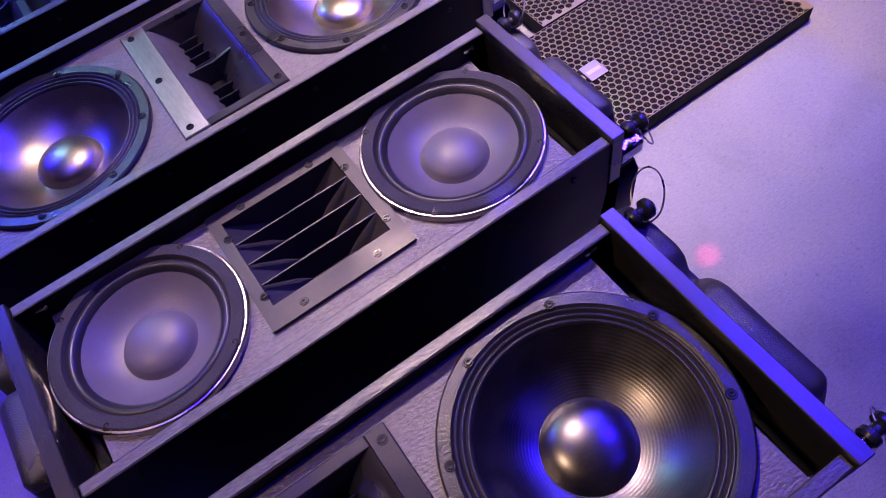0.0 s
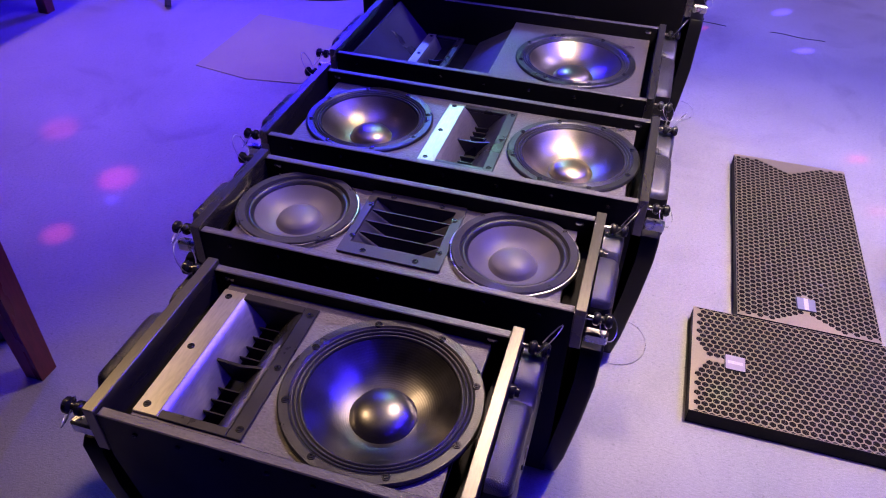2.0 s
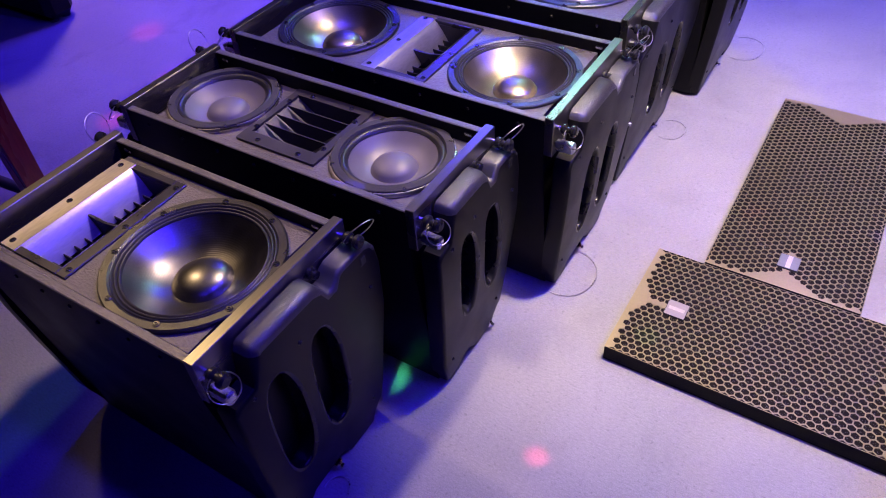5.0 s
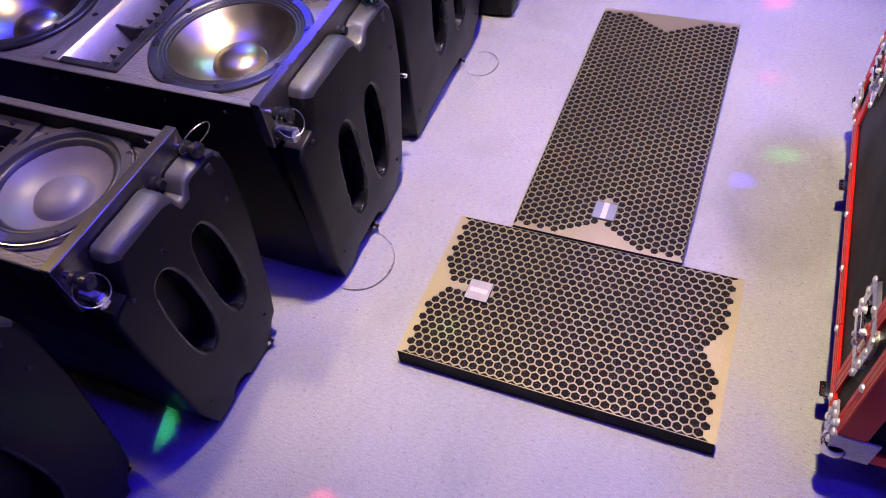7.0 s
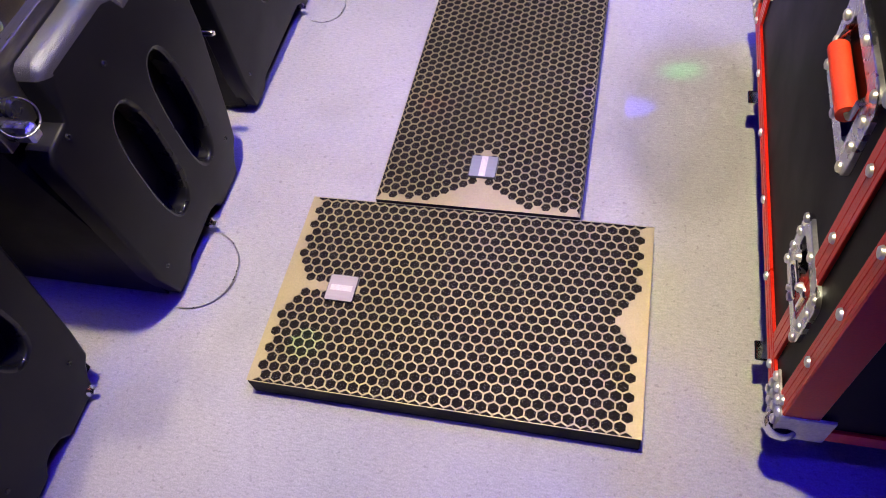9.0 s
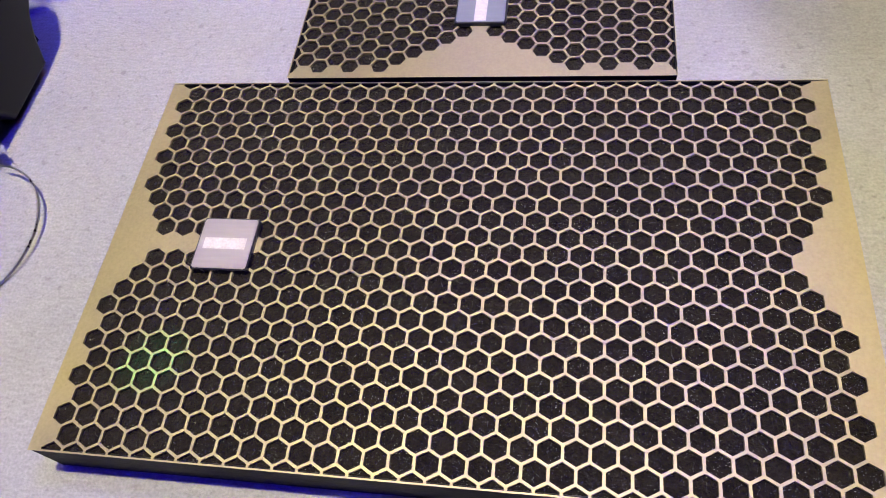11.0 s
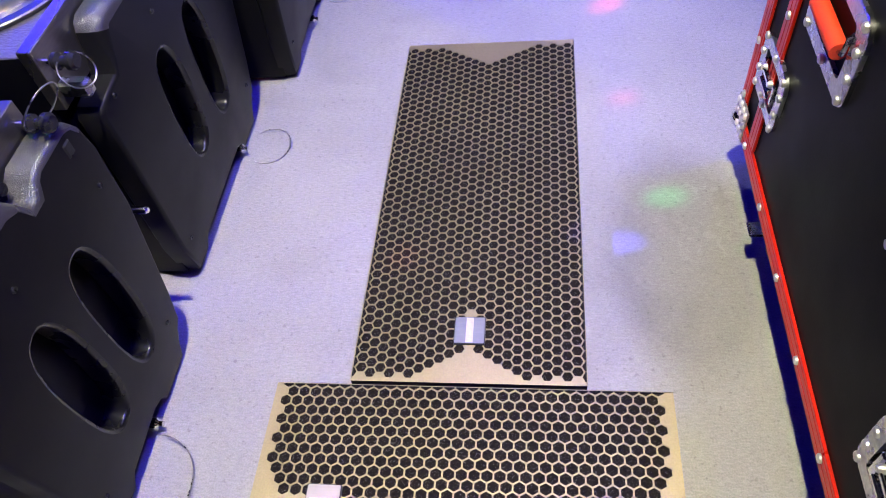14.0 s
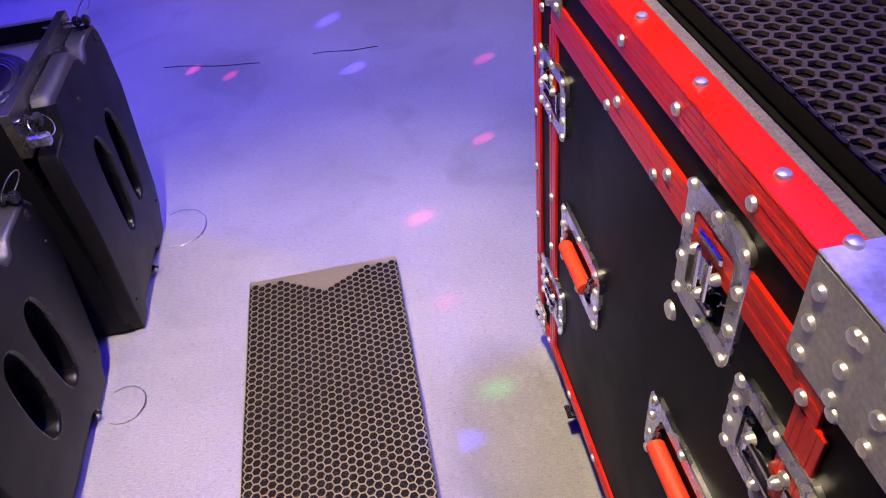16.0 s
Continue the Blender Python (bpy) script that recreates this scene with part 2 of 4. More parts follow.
GASKET = mat("soft_gasket", (0.030, 0.028, 0.031), 0.75, 0, 0.25, 20, 300, 0.6)
BRIGHT = mat("bare_metal_edge", (0.62, 0.60, 0.58), 0.28, 1.0, 0.1, 20, 200, 0.05)
CHROME = mat("chrome", (0.80, 0.80, 0.82), 0.14, 1.0, 0.08, 30, 200, 0.05, 0.06)
NICKEL = mat("nickel_rivet", (0.82, 0.80, 0.78), 0.36, 0.9, 0.1, 60, 300, 0.1, 0.1)
STEEL = mat("zinc_steel", (0.66, 0.66, 0.68), 0.27, 1.0, 0.25, 30, 200, 0.15, 0.14)
ZINC = mat("dull_zinc_plate", (0.46, 0.45, 0.45), 0.42, 0.75, 0.3, 30, 200, 0.15, 0.12)
SCREW = mat("black_screw", (0.035, 0.035, 0.037), 0.28, 0.6, 0.1, 30, 200)
HORNALU = mat("satin_dark_aluminium", (0.46, 0.43, 0.37), 0.38, 0.9, 0.2, 16, 250, 0.06, 0.08, (1, 0.2, 1))
HORNDARK = mat("dark_satin_flange", (0.03, 0.028, 0.03), 0.34, 0.3, 0.15, 14, 250, 0.08)
HORNBLK = mat("black_horn_plastic", (0.034, 0.031, 0.031), 0.42, 0, 0.2, 12, 300, 0.1, spec=0.5)
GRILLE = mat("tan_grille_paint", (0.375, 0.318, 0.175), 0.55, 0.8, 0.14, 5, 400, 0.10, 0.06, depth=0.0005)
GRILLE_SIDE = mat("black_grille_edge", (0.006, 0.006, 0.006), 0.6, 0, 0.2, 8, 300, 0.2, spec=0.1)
DARKGRILLE = mat("dark_bronze_grille", (0.075, 0.060, 0.048), 0.33, 0.4, 0.2, 8, 300, 0.2)
FOAM = mat("charcoal_foam", (0.0125, 0.0094, 0.0064), 0.95, 0, 0.7, 60, 300, 1.0, spec=0.12, glints=0.36, depth=0.004)
BADGE = mat("brushed_badge", (0.42, 0.375, 0.335), 0.42, 0.5, 0.10, 10, 300, 0.05, 0.04, (0.1, 1, 1))
BADGE_GREY = mat("slate_badge_face", (0.25, 0.26, 0.262), 0.42, 0.5, 0.10, 10, 300, 0.05, 0.04, (0.1, 1, 1))
BADGE_BAR = mat("pale_badge_print", (0.62, 0.57, 0.48), 0.45, 0.2, 0.2, 160, 600)
BADGE_EDGE = mat("dark_badge_edge", (0.03, 0.03, 0.035), 0.3, 0.3)
RED = mat("red_aluminium", (0.66, 0.014, 0.004), 0.34, 0.25, 0.15, 8, 260, 0.08, 0.08, (1, 1, 1))
CASEBLK = mat("black_laminate", (0.005, 0.005, 0.006), 0.45, 0, 0.3, 6, 320, 0.12, 0.08, depth=0.0006, spec=0.05)
GRIP = mat("red_rubber_grip", (0.75, 0.05, 0.02), 0.5, 0, 0.12, 30, 400, 0.15)
WOOD = mat("dark_red_brown_wood", (0.22, 0.032, 0.024), 0.35, 0, 0.35, 9, 120, 0.15, 0.1, (1, 1, 0.15))
PACKFOAM = mat("brown_packing_foam", (0.12, 0.10, 0.058), 0.9, 0, 0.4, 30, 260, 1.0, depth=0.003)
CARD = mat("brown_cardboard", (0.38, 0.37, 0.20), 0.85, 0, 0.12, 5, 200, 0.2)
RUBBER = mat("black_rubber", (0.02, 0.02, 0.02), 0.7, 0, 0.2, 20, 200)
WIRE = mat("steel_wire", (0.42, 0.41, 0.40), 0.35, 1.0, 0.2, 100, 900, 0.2)
PINK = mat("pink_painted_plinth", (0.55, 0.30, 0.25), 0.7, 0, 0.15, 4, 120, 0.3)
WHITEP = mat("white_painted_tube", (0.7, 0.68, 0.64), 0.4, 0, 0.1, 10, 200)


# ---- building helpers ----
class Geo:
    def __init__(self):
        self.v, self.f, self.weld = [], [], False

    def add(self, verts, faces):
        k = len(self.v)
        self.v += [tuple(p) for p in verts]
        self.f += [tuple(i + k for i in f) for f in faces]
        return self

    def box(self, x0, x1, y0, y1, z0, z1, b=0.002):
        lo, hi = (min(x0, x1), min(y0, y1), min(z0, z1)), (max(x0, x1), max(y0, y1), max(z0, z1))
        b = min(b, *[(h - l) * 0.45 for l, h in zip(lo, hi)])
        verts, ids = [], {}
        for s in [(i, j, k) for i in (0, 1) for j in (0, 1) for k in (0, 1)]:
            for a in range(3):
                p = [(hi if s[d] else lo)[d] + (0 if d == a else (-b if s[d] else b)) for d in range(3)]
                ids[s, a] = len(verts)
                verts.append(p)
        faces = []
        for a in range(3):
            o1, o2 = [d for d in range(3) if d != a]
            for s in (0, 1):
                loop = []
                for p, q in ((0, 0), (1, 0), (1, 1), (0, 1)):
                    key = [0, 0, 0]; key[a], key[o1], key[o2] = s, p, q
                    loop.append(ids[tuple(key), a])
                faces.append(loop)
            for p in (0, 1):
                for q in (0, 1):
                    e = []
                    for s in (0, 1):
                        key = [0, 0, 0]; key[a], key[o1], key[o2] = s, p, q
                        e.append((ids[tuple(key), o1], ids[tuple(key), o2]))
                    faces.append((e[0][0], e[0][1], e[1][1], e[1][0]))
        for s in [(i, j, k) for i in (0, 1) for j in (0, 1) for k in (0, 1)]:
            faces.append([ids[s, a] for a in range(3)])
        return self.add(verts, faces)

    def lathe(self, c, profile, n=64, axis="z"):
        verts, faces, rows = [], [], []
        for r, h in profile:
            if r < 1e-6:
                rows.append([len(verts)]); pts = [(0, 0, h)]
            else:
                rows.append(list(range(len(verts), len(verts) + n)))
                pts = [(r * math.cos(2 * math.pi * i / n), r * math.sin(2 * math.pi * i / n), h) for i in range(n)]
            verts += pts
        for a, b in zip(rows, rows[1:]):
            for i in range(n):
                j = (i + 1) % n
                if len(a) == 1 and len(b) == 1:
                    continue
                if len(a) == 1:
                    faces.append((a[0], b[i], b[j]))
                elif len(b) == 1:
                    faces.append((a[i], b[0], a[j]))
                else:
                    faces.append((a[i], b[i], b[j], a[j]))
        turn = {"z": lambda p: p, "x": lambda p: (p[2], p[0], p[1]), "y": lambda p: (p[1], p[2], p[0])}[axis]
        return self.add([tuple(q + w for q, w in zip(turn(p), c)) for p in verts], faces)

    def tube(self, pts, r, n=6, closed=False):
        pts = [Vector(p) for p in pts]
        verts, faces = [], []
        m = len(pts)
        for i, p in enumerate(pts):
            a, b = pts[(i - 1) % m if closed else max(i - 1, 0)], pts[(i + 1) % m if closed else min(i + 1, m - 1)]
            d = (b - a).normalized()
            u = d.cross(Vector((0.13, 0.21, 1)) if abs(d.z) < 0.9 else Vector((1, 0.1, 0))).normalized()
            w = d.cross(u)
            verts += [p + r * (math.cos(2 * math.pi * k / n) * u + math.sin(2 * math.pi * k / n) * w) for k in range(n)]
        for i in range(m if closed else m - 1):
            j = (i + 1) % m
            for k in range(n):
                faces.append((i * n + k, i * n + (k + 1) % n, j * n + (k + 1) % n, j * n + k))
        if not closed:
            faces += [tuple(range(n)), tuple(range((m - 1) * n, m * n))]
        return self.add(verts, faces)

    def prism(self, poly, a, b, axis="x"):
        n = len(poly)
        put = {"x": lambda q, w: (w, *q), "y": lambda q, w: (q[0], w, q[1]), "z": lambda q, w: (*q, w)}[axis]
        return self.add([put(q, a) for q in poly] + [put(q, b) for q in poly],
                        [tuple(range(n)), tuple(range(n, 2 * n))] + [(i, (i + 1) % n, n + (i + 1) % n, n + i) for i in range(n)])

    def mesh(self, name, base=(0, 0, 0), normals=True, angle=35):
        me = bpy.data.meshes.new(name)
        me.from_pydata([(p[0] - base[0], p[1] - base[1], p[2] - base[2]) for p in self.v], [], self.f)
        if normals:
            bm = bmesh.new(); bm.from_mesh(me)
            if self.weld:
                bmesh.ops.remove_doubles(bm, verts=bm.verts, dist=1e-5)
            bmesh.ops.recalc_face_normals(bm, faces=bm.faces)
            bm.to_mesh(me); bm.free()
        me.shade_smooth()
        me.set_sharp_from_angle(angle=radians(angle))
        return me


BASE = {}


def thing(name, base, label, category, group="", kind=""):
    ob = new(name)
    ob.empty_display_size = 0.05
    ob.location = base
    BASE[ob.name] = Vector(base)
    return tagged(ob, label, category, group, kind)


def part(name, geo, material, parent, label="", normals=True, angle=35):
    base = BASE[parent.name]
    ob = new(name, geo.mesh(name, base, normals, angle))
    ob.data.materials.append(material)
    ob.parent = parent
    BASE[ob.name] = base
    if label:
        tagged(ob, label)
    return ob


def piece(name, me, parent, at, turn=None):
    ob = new(name, me)
    ob.parent = parent
    ob.matrix_basis = Matrix.Translation(Vector(at) - BASE[parent.name]) @ (turn or Matrix.Identity(4))
    return ob


def solo(name, geo, material, label, category, kind="", base=(0, 0, 0), normals=True):
    ob = new(name, geo.mesh(name, base, normals))
    ob.location = base
    ob.data.materials.append(material)
    BASE[ob.name] = Vector(base)
    return tagged(ob, label, category, "", kind)


def shared(name, geo, material):
    me = geo.mesh(name)
    me.materials.append(material)
    return me


def inset(poly, d):
    n, out = len(poly), []
    area = sum(poly[i][0] * poly[(i + 1) % n][1] - poly[(i + 1) % n][0] * poly[i][1] for i in range(n))
    s = 1 if area > 0 else -1
    for i in range(n):
        p, q, r = Vector(poly[i - 1]), Vector(poly[i]), Vector(poly[(i + 1) % n])
        a, b = (q - p).normalized(), (r - q).normalized()
        na, nb = Vector((-a.y, a.x)) * s, Vector((-b.y, b.x)) * s
        m = na + nb
        m = m / max(m.dot(na), 0.35)
        out.append(tuple(q + m * d))
    return out


def rounded(cx, cy, w, h, r, n=6, tilt=0.0):
    pts = []
    for sx, sy, a0 in ((1, 1, 0), (-1, 1, 90), (-1, -1, 180), (1, -1, 270)):
        for k in range(n + 1):
            a = radians(a0 + 90 * k / n)
            pts.append((sx * (w / 2 - r) + r * math.cos(a), sy * (h / 2 - r) + r * math.sin(a)))
    c, s = math.cos(radians(tilt)), math.sin(radians(tilt))
    return [(cx + c * p - s * q, cy + s * p + c * q) for p, q in pts]


def oval(cx, cy, w, h, tilt=0.0, n=32, power=2.5):
    c, s = math.cos(radians(tilt)), math.sin(radians(tilt))
    pts = []
    for k in range(n):
        a, b = math.cos(2 * math.pi * k / n), math.sin(2 * math.pi * k / n)
        p, q = w / 2 * math.copysign(abs(a) ** (2 / power), a), h / 2 * math.copysign(abs(b) ** (2 / power), b)
        pts.append((cx + c * p - s * q, cy + s * p + c * q))
    return pts


def holed(geo, outer, holes, put, depth):
    """A face with holes, and the inner walls of the holes. put(a, b, w) places plane coordinates at depth w."""
    bm = bmesh.new()
    edges = []
    for loop in [outer, *holes]:
        vs = [bm.verts.new((p[0], p[1], 0)) for p in loop]
        edges += [bm.edges.new((vs[i], vs[(i + 1) % len(vs)])) for i in range(len(vs))]
    bmesh.ops.triangle_fill(bm, use_beauty=True, edges=edges)
    bm.verts.index_update()
    geo.add([put(v.co.x, v.co.y, 0) for v in bm.verts], [[v.index for v in f.verts] for f in bm.faces])
    bm.free()
    for loop in holes:
        n = len(loop)
        geo.add([put(*p, 0) for p in loop] + [put(*p, depth) for p in loop], [(i, (i + 1) % n, n + (i + 1) % n, n + i) for i in range(n)])


def arc(c, r, a0, a1, u, w, n=28):
    u, w = Vector(u).normalized(), Vector(w).normalized()
    return [Vector(c) + r * (math.cos(radians(a0 + (a1 - a0) * i / n)) * u + math.sin(radians(a0 + (a1 - a0) * i / n)) * w) for i in range(n + 1)]


# ---- setting ----
g = Geo()
g.add([(-9, -7, 0), (9, -7, 0), (9, 9, 0), (-9, 9, 0)], [(0, 1, 2, 3)])
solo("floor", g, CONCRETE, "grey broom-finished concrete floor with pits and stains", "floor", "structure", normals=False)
for nm, b in (("wall_north", (-9, 9, 9, 9.2, 0, 3.6)), ("wall_south", (-9, 9, -7.2, -7, 0, 3.6)),
              ("wall_east", (9, 9.2, -7, 9, 0, 3.6)), ("wall_west", (-9.2, -9, -7, 9, 0, 3.6))):
    solo(nm, Geo().box(*b), WALL, "dark painted wall of the hall", "wall", "structure")
solo("ceiling", Geo().box(-9, 9, -7, 9, 3.6, 3.7), CEIL, "dark hall ceiling", "ceiling", "structure")

# low pink plinth at the back of the hall
g = Geo()
dx, dy = 0.932, -0.364
ax, ay = -1.5, 4.47
g.prism([(ax, ay), (ax + 4 * dx, ay + 4 * dy), (ax + 4 * dx + 0.2, ay + 4 * dy + 0.5), (ax + 0.2, ay + 0.5)], 0, 0.6, "z")
solo("plinth", g, PINK, "low pink painted plinth at the edge of the floor", "plinth", "structure")

# ---- hexagon grilles ----
PITCH = 0.01842
ROW = 0.01555


def clip(poly, box):
    for axis, lim, keep in ((0, box[0], 1), (0, box[1], -1), (1, box[2], 1), (1, box[3], -1)):
        out = []
        for i in range(len(poly)):
            p, q = poly[i - 1], poly[i]
            dp, dq = (p[axis] - lim) * keep, (q[axis] - lim) * keep
            if (dp < 0) != (dq < 0):
                t = dp / (dp - dq)
                out.append((p[0] + t * (q[0] - p[0]), p[1] + t * (q[1] - p[1])))
            if dq >= 0:
                out.append(q)
        poly = out
        if not poly:
            return []
    return poly


def hex_face(L, W, solid, put, u0=0.019, wall=0.0011, depth=0.0020):
    """Perforated sheet, L along u and W along v; solid(u, v) tells where no hole is punched."""
    g = Geo()
    rows = int(W / ROW / 2) + 2
    cols = int(L / PITCH) + 3
    ro, ri = PITCH / math.sqrt(3), PITCH / math.sqrt(3) - wall * 1.1547
    sv = ROW / (PITCH * math.sqrt(0.75))
    corner = [(math.sin(radians(60 * k)), sv * math.cos(radians(60 * k))) for k in range(6)]
    m = 0.0014
    box = (m, L - m, m, W - m)
    for u1, u2, v1, v2 in ((0, L, 0, m), (0, L, W - m, W), (0, m, m, W - m), (L - m, L, m, W - m)):
        g.add([put(u1, v1, 0), put(u2, v1, 0), put(u2, v2, 0), put(u1, v2, 0)], [(3, 2, 1, 0)])
    for j in range(-rows, rows + 1):
        for i in range(-2, cols):
            u, v = u0 + (i + 0.5 * (j % 2)) * PITCH, W / 2 + j * ROW
            if u < -PITCH or u > L + PITCH or v < -PITCH or v > W + PITCH:
                continue
            out = [(u + ro * a, v + ro * b) for a, b in corner]
            if solid(u, v):
                p = clip(out, box)
                if len(p) > 2:
                    g.add([put(*q, 0) for q in p], [tuple(range(len(p)))])
                continue
            inn = [(u + ri * a, v + ri * b) for a, b in corner]
            for k in range(6):
                q = (k + 1) % 6
                p = clip([out[k], out[q], inn[q], inn[k]], box)
                if len(p) > 2:
                    g.add([put(*c, 0) for c in p], [tuple(range(len(p)))])
                if all(m <= c[0] <= L - m and m <= c[1] <= W - m for c in (inn[k], inn[q])):
                    g.add([put(*inn[k], 0), put(*inn[q], 0), put(*inn[q], depth), put(*inn[k], depth)], [(0, 1, 2, 3)])
    g.weld = True
    return g


def grille(base, L, W, top, put, solid, label, badge_uv, bar_u, u0, face=BADGE):
    th = thing("speaker_grille", base, label, "grille", "grilles on the floor")
    part("perforated_sheet", hex_face(L, W, solid, put, u0), GRILLE, th)
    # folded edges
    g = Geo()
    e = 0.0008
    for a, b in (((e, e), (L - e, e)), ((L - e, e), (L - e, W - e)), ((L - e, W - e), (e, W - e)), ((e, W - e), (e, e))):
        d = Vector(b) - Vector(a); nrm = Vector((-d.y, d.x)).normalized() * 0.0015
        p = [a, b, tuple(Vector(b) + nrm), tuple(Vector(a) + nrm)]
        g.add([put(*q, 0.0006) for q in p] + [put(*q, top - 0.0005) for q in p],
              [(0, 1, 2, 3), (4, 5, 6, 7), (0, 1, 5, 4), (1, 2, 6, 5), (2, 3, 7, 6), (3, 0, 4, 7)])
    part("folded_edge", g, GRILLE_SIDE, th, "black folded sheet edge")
    g = Geo()
    n1, n2 = 60, 36
    pts = []
    for i in range(n1 + 1):
        for j in range(n2 + 1):
            pts.append(put(0.003 + (L - 0.006) * i / n1, 0.003 + (W - 0.006) * j / n2, 0.0030 + 0.0006 * noise.noise((i * 0.7, j * 0.7, 3))))
    g.add(pts, [(i * (n2 + 1) + j, (i + 1) * (n2 + 1) + j, (i + 1) * (n2 + 1) + j + 1, i * (n2 + 1) + j + 1) for i in range(n1) for j in range(n2)])
    part("foam_lining", g, FOAM, th, "charcoal acoustic foam", normals=False)
    bu, bv, s = badge_uv[0], badge_uv[1], 0.0255
    def plate(u0, u1, v0, v1, h0, h1):
        g = Geo()
        c = rounded((u0 + u1) / 2, (v0 + v1) / 2, u1 - u0, v1 - v0, 0.0025, 4)
        n = len(c); cc = inset(c, 0.0006)
        g.add([put(*p, -h0) for p in c] + [put(*p, -h1 + 0.0006) for p in c] + [put(*p, -h1) for p in cc],
              [(i, (i + 1) % n, n + (i + 1) % n, n + i) for i in range(n)] + [(n + i, n + (i + 1) % n, 2 * n + (i + 1) % n, 2 * n + i) for i in range(n)] + [tuple(range(2 * n, 3 * n))])
        return g
    bd = part("badge", plate(bu - s, bu + s, bv - s, bv + s, -0.001, 0.0042), BADGE_EDGE, th, "square metal badge with a dark edge")
    part("badge_face", plate(bu - s + 0.0012, bu + s - 0.0012, bv - s + 0.0012, bv + s - 0.0012, 0.0040, 0.0048), face, bd, "brushed metal face")
    g = Geo()
    u0, u1, v0, v1 = bar_u
    g.add([put(bu + a, bv + b, -0.0051) for a, b in ((u0, v0), (u1, v0), (u1, v1), (u0, v1))], [(0, 1, 2, 3)])
    part("badge_bar", g, BADGE_BAR, bd, "pale printed bar")
    return th


def tri(u, v, L, W, margin, apex0, half0, apex1, half1):
    d = abs(v - W / 2)
    left = margin + max(0, 1 - d / half0) * apex0
    right = L - margin - max(0, 1 - d / half1) * apex1
    return u < left or u > right


TOPZ = 0.046
grille((0.306, 0.185, 0), 0.612, 0.371, TOPZ, lambda u, v, w: (u, v, TOPZ - w),
       lambda u, v: tri(u, v, 0.612, 0.371, 0.0135, 0.037, 4 * ROW, 0.037, 4 * ROW) or (0.04 < u < 0.145 and abs(v - 0.1855) < 0.006),
       "bronze-grey hexagon-punched speaker grille lying flat on concrete", (0.109, 0.1835), (-0.019, 0.019, -0.006, 0.005), 0.019)
grille((0.3025, 0.81, 0), 0.855, 0.371, TOPZ, lambda u, v, w: (0.488 - v, 0.377 + u, TOPZ - w),
       lambda u, v: tri(u, v, 0.855, 0.371, 0.0125, 0.055, 6 * ROW, 0.055, 6 * ROW) or (0.05 < u < 0.132 and abs(v - 0.1855) < 0.006),
       "long bronze-grey hexagon-punched speaker grille lying flat on concrete", (0.0935, 0.1855), (-0.0235, 0.0235, -0.006, 0.006), 0.0155, BADGE_GREY)

# ---- loudspeaker cabinets ----
SCREW_ME = shared("screw", Geo().lathe((0, 0, 0), [(0.0042, -0.001), (0.0042, 0.0016), (0.0034, 0.0026), (0.0018, 0.0026), (0.0014, 0.0008), (0, 0.0008)], 12), SCREW)
RING_ME = shared("screw_washer", Geo().lathe((0, 0, 0), [(0.0062, -0.002), (0.0062, 0.0006), (0.0056, 0.0012), (0.0026, 0.0012), (0.0022, -0.001), (0, -0.001)], 14), SCREW)


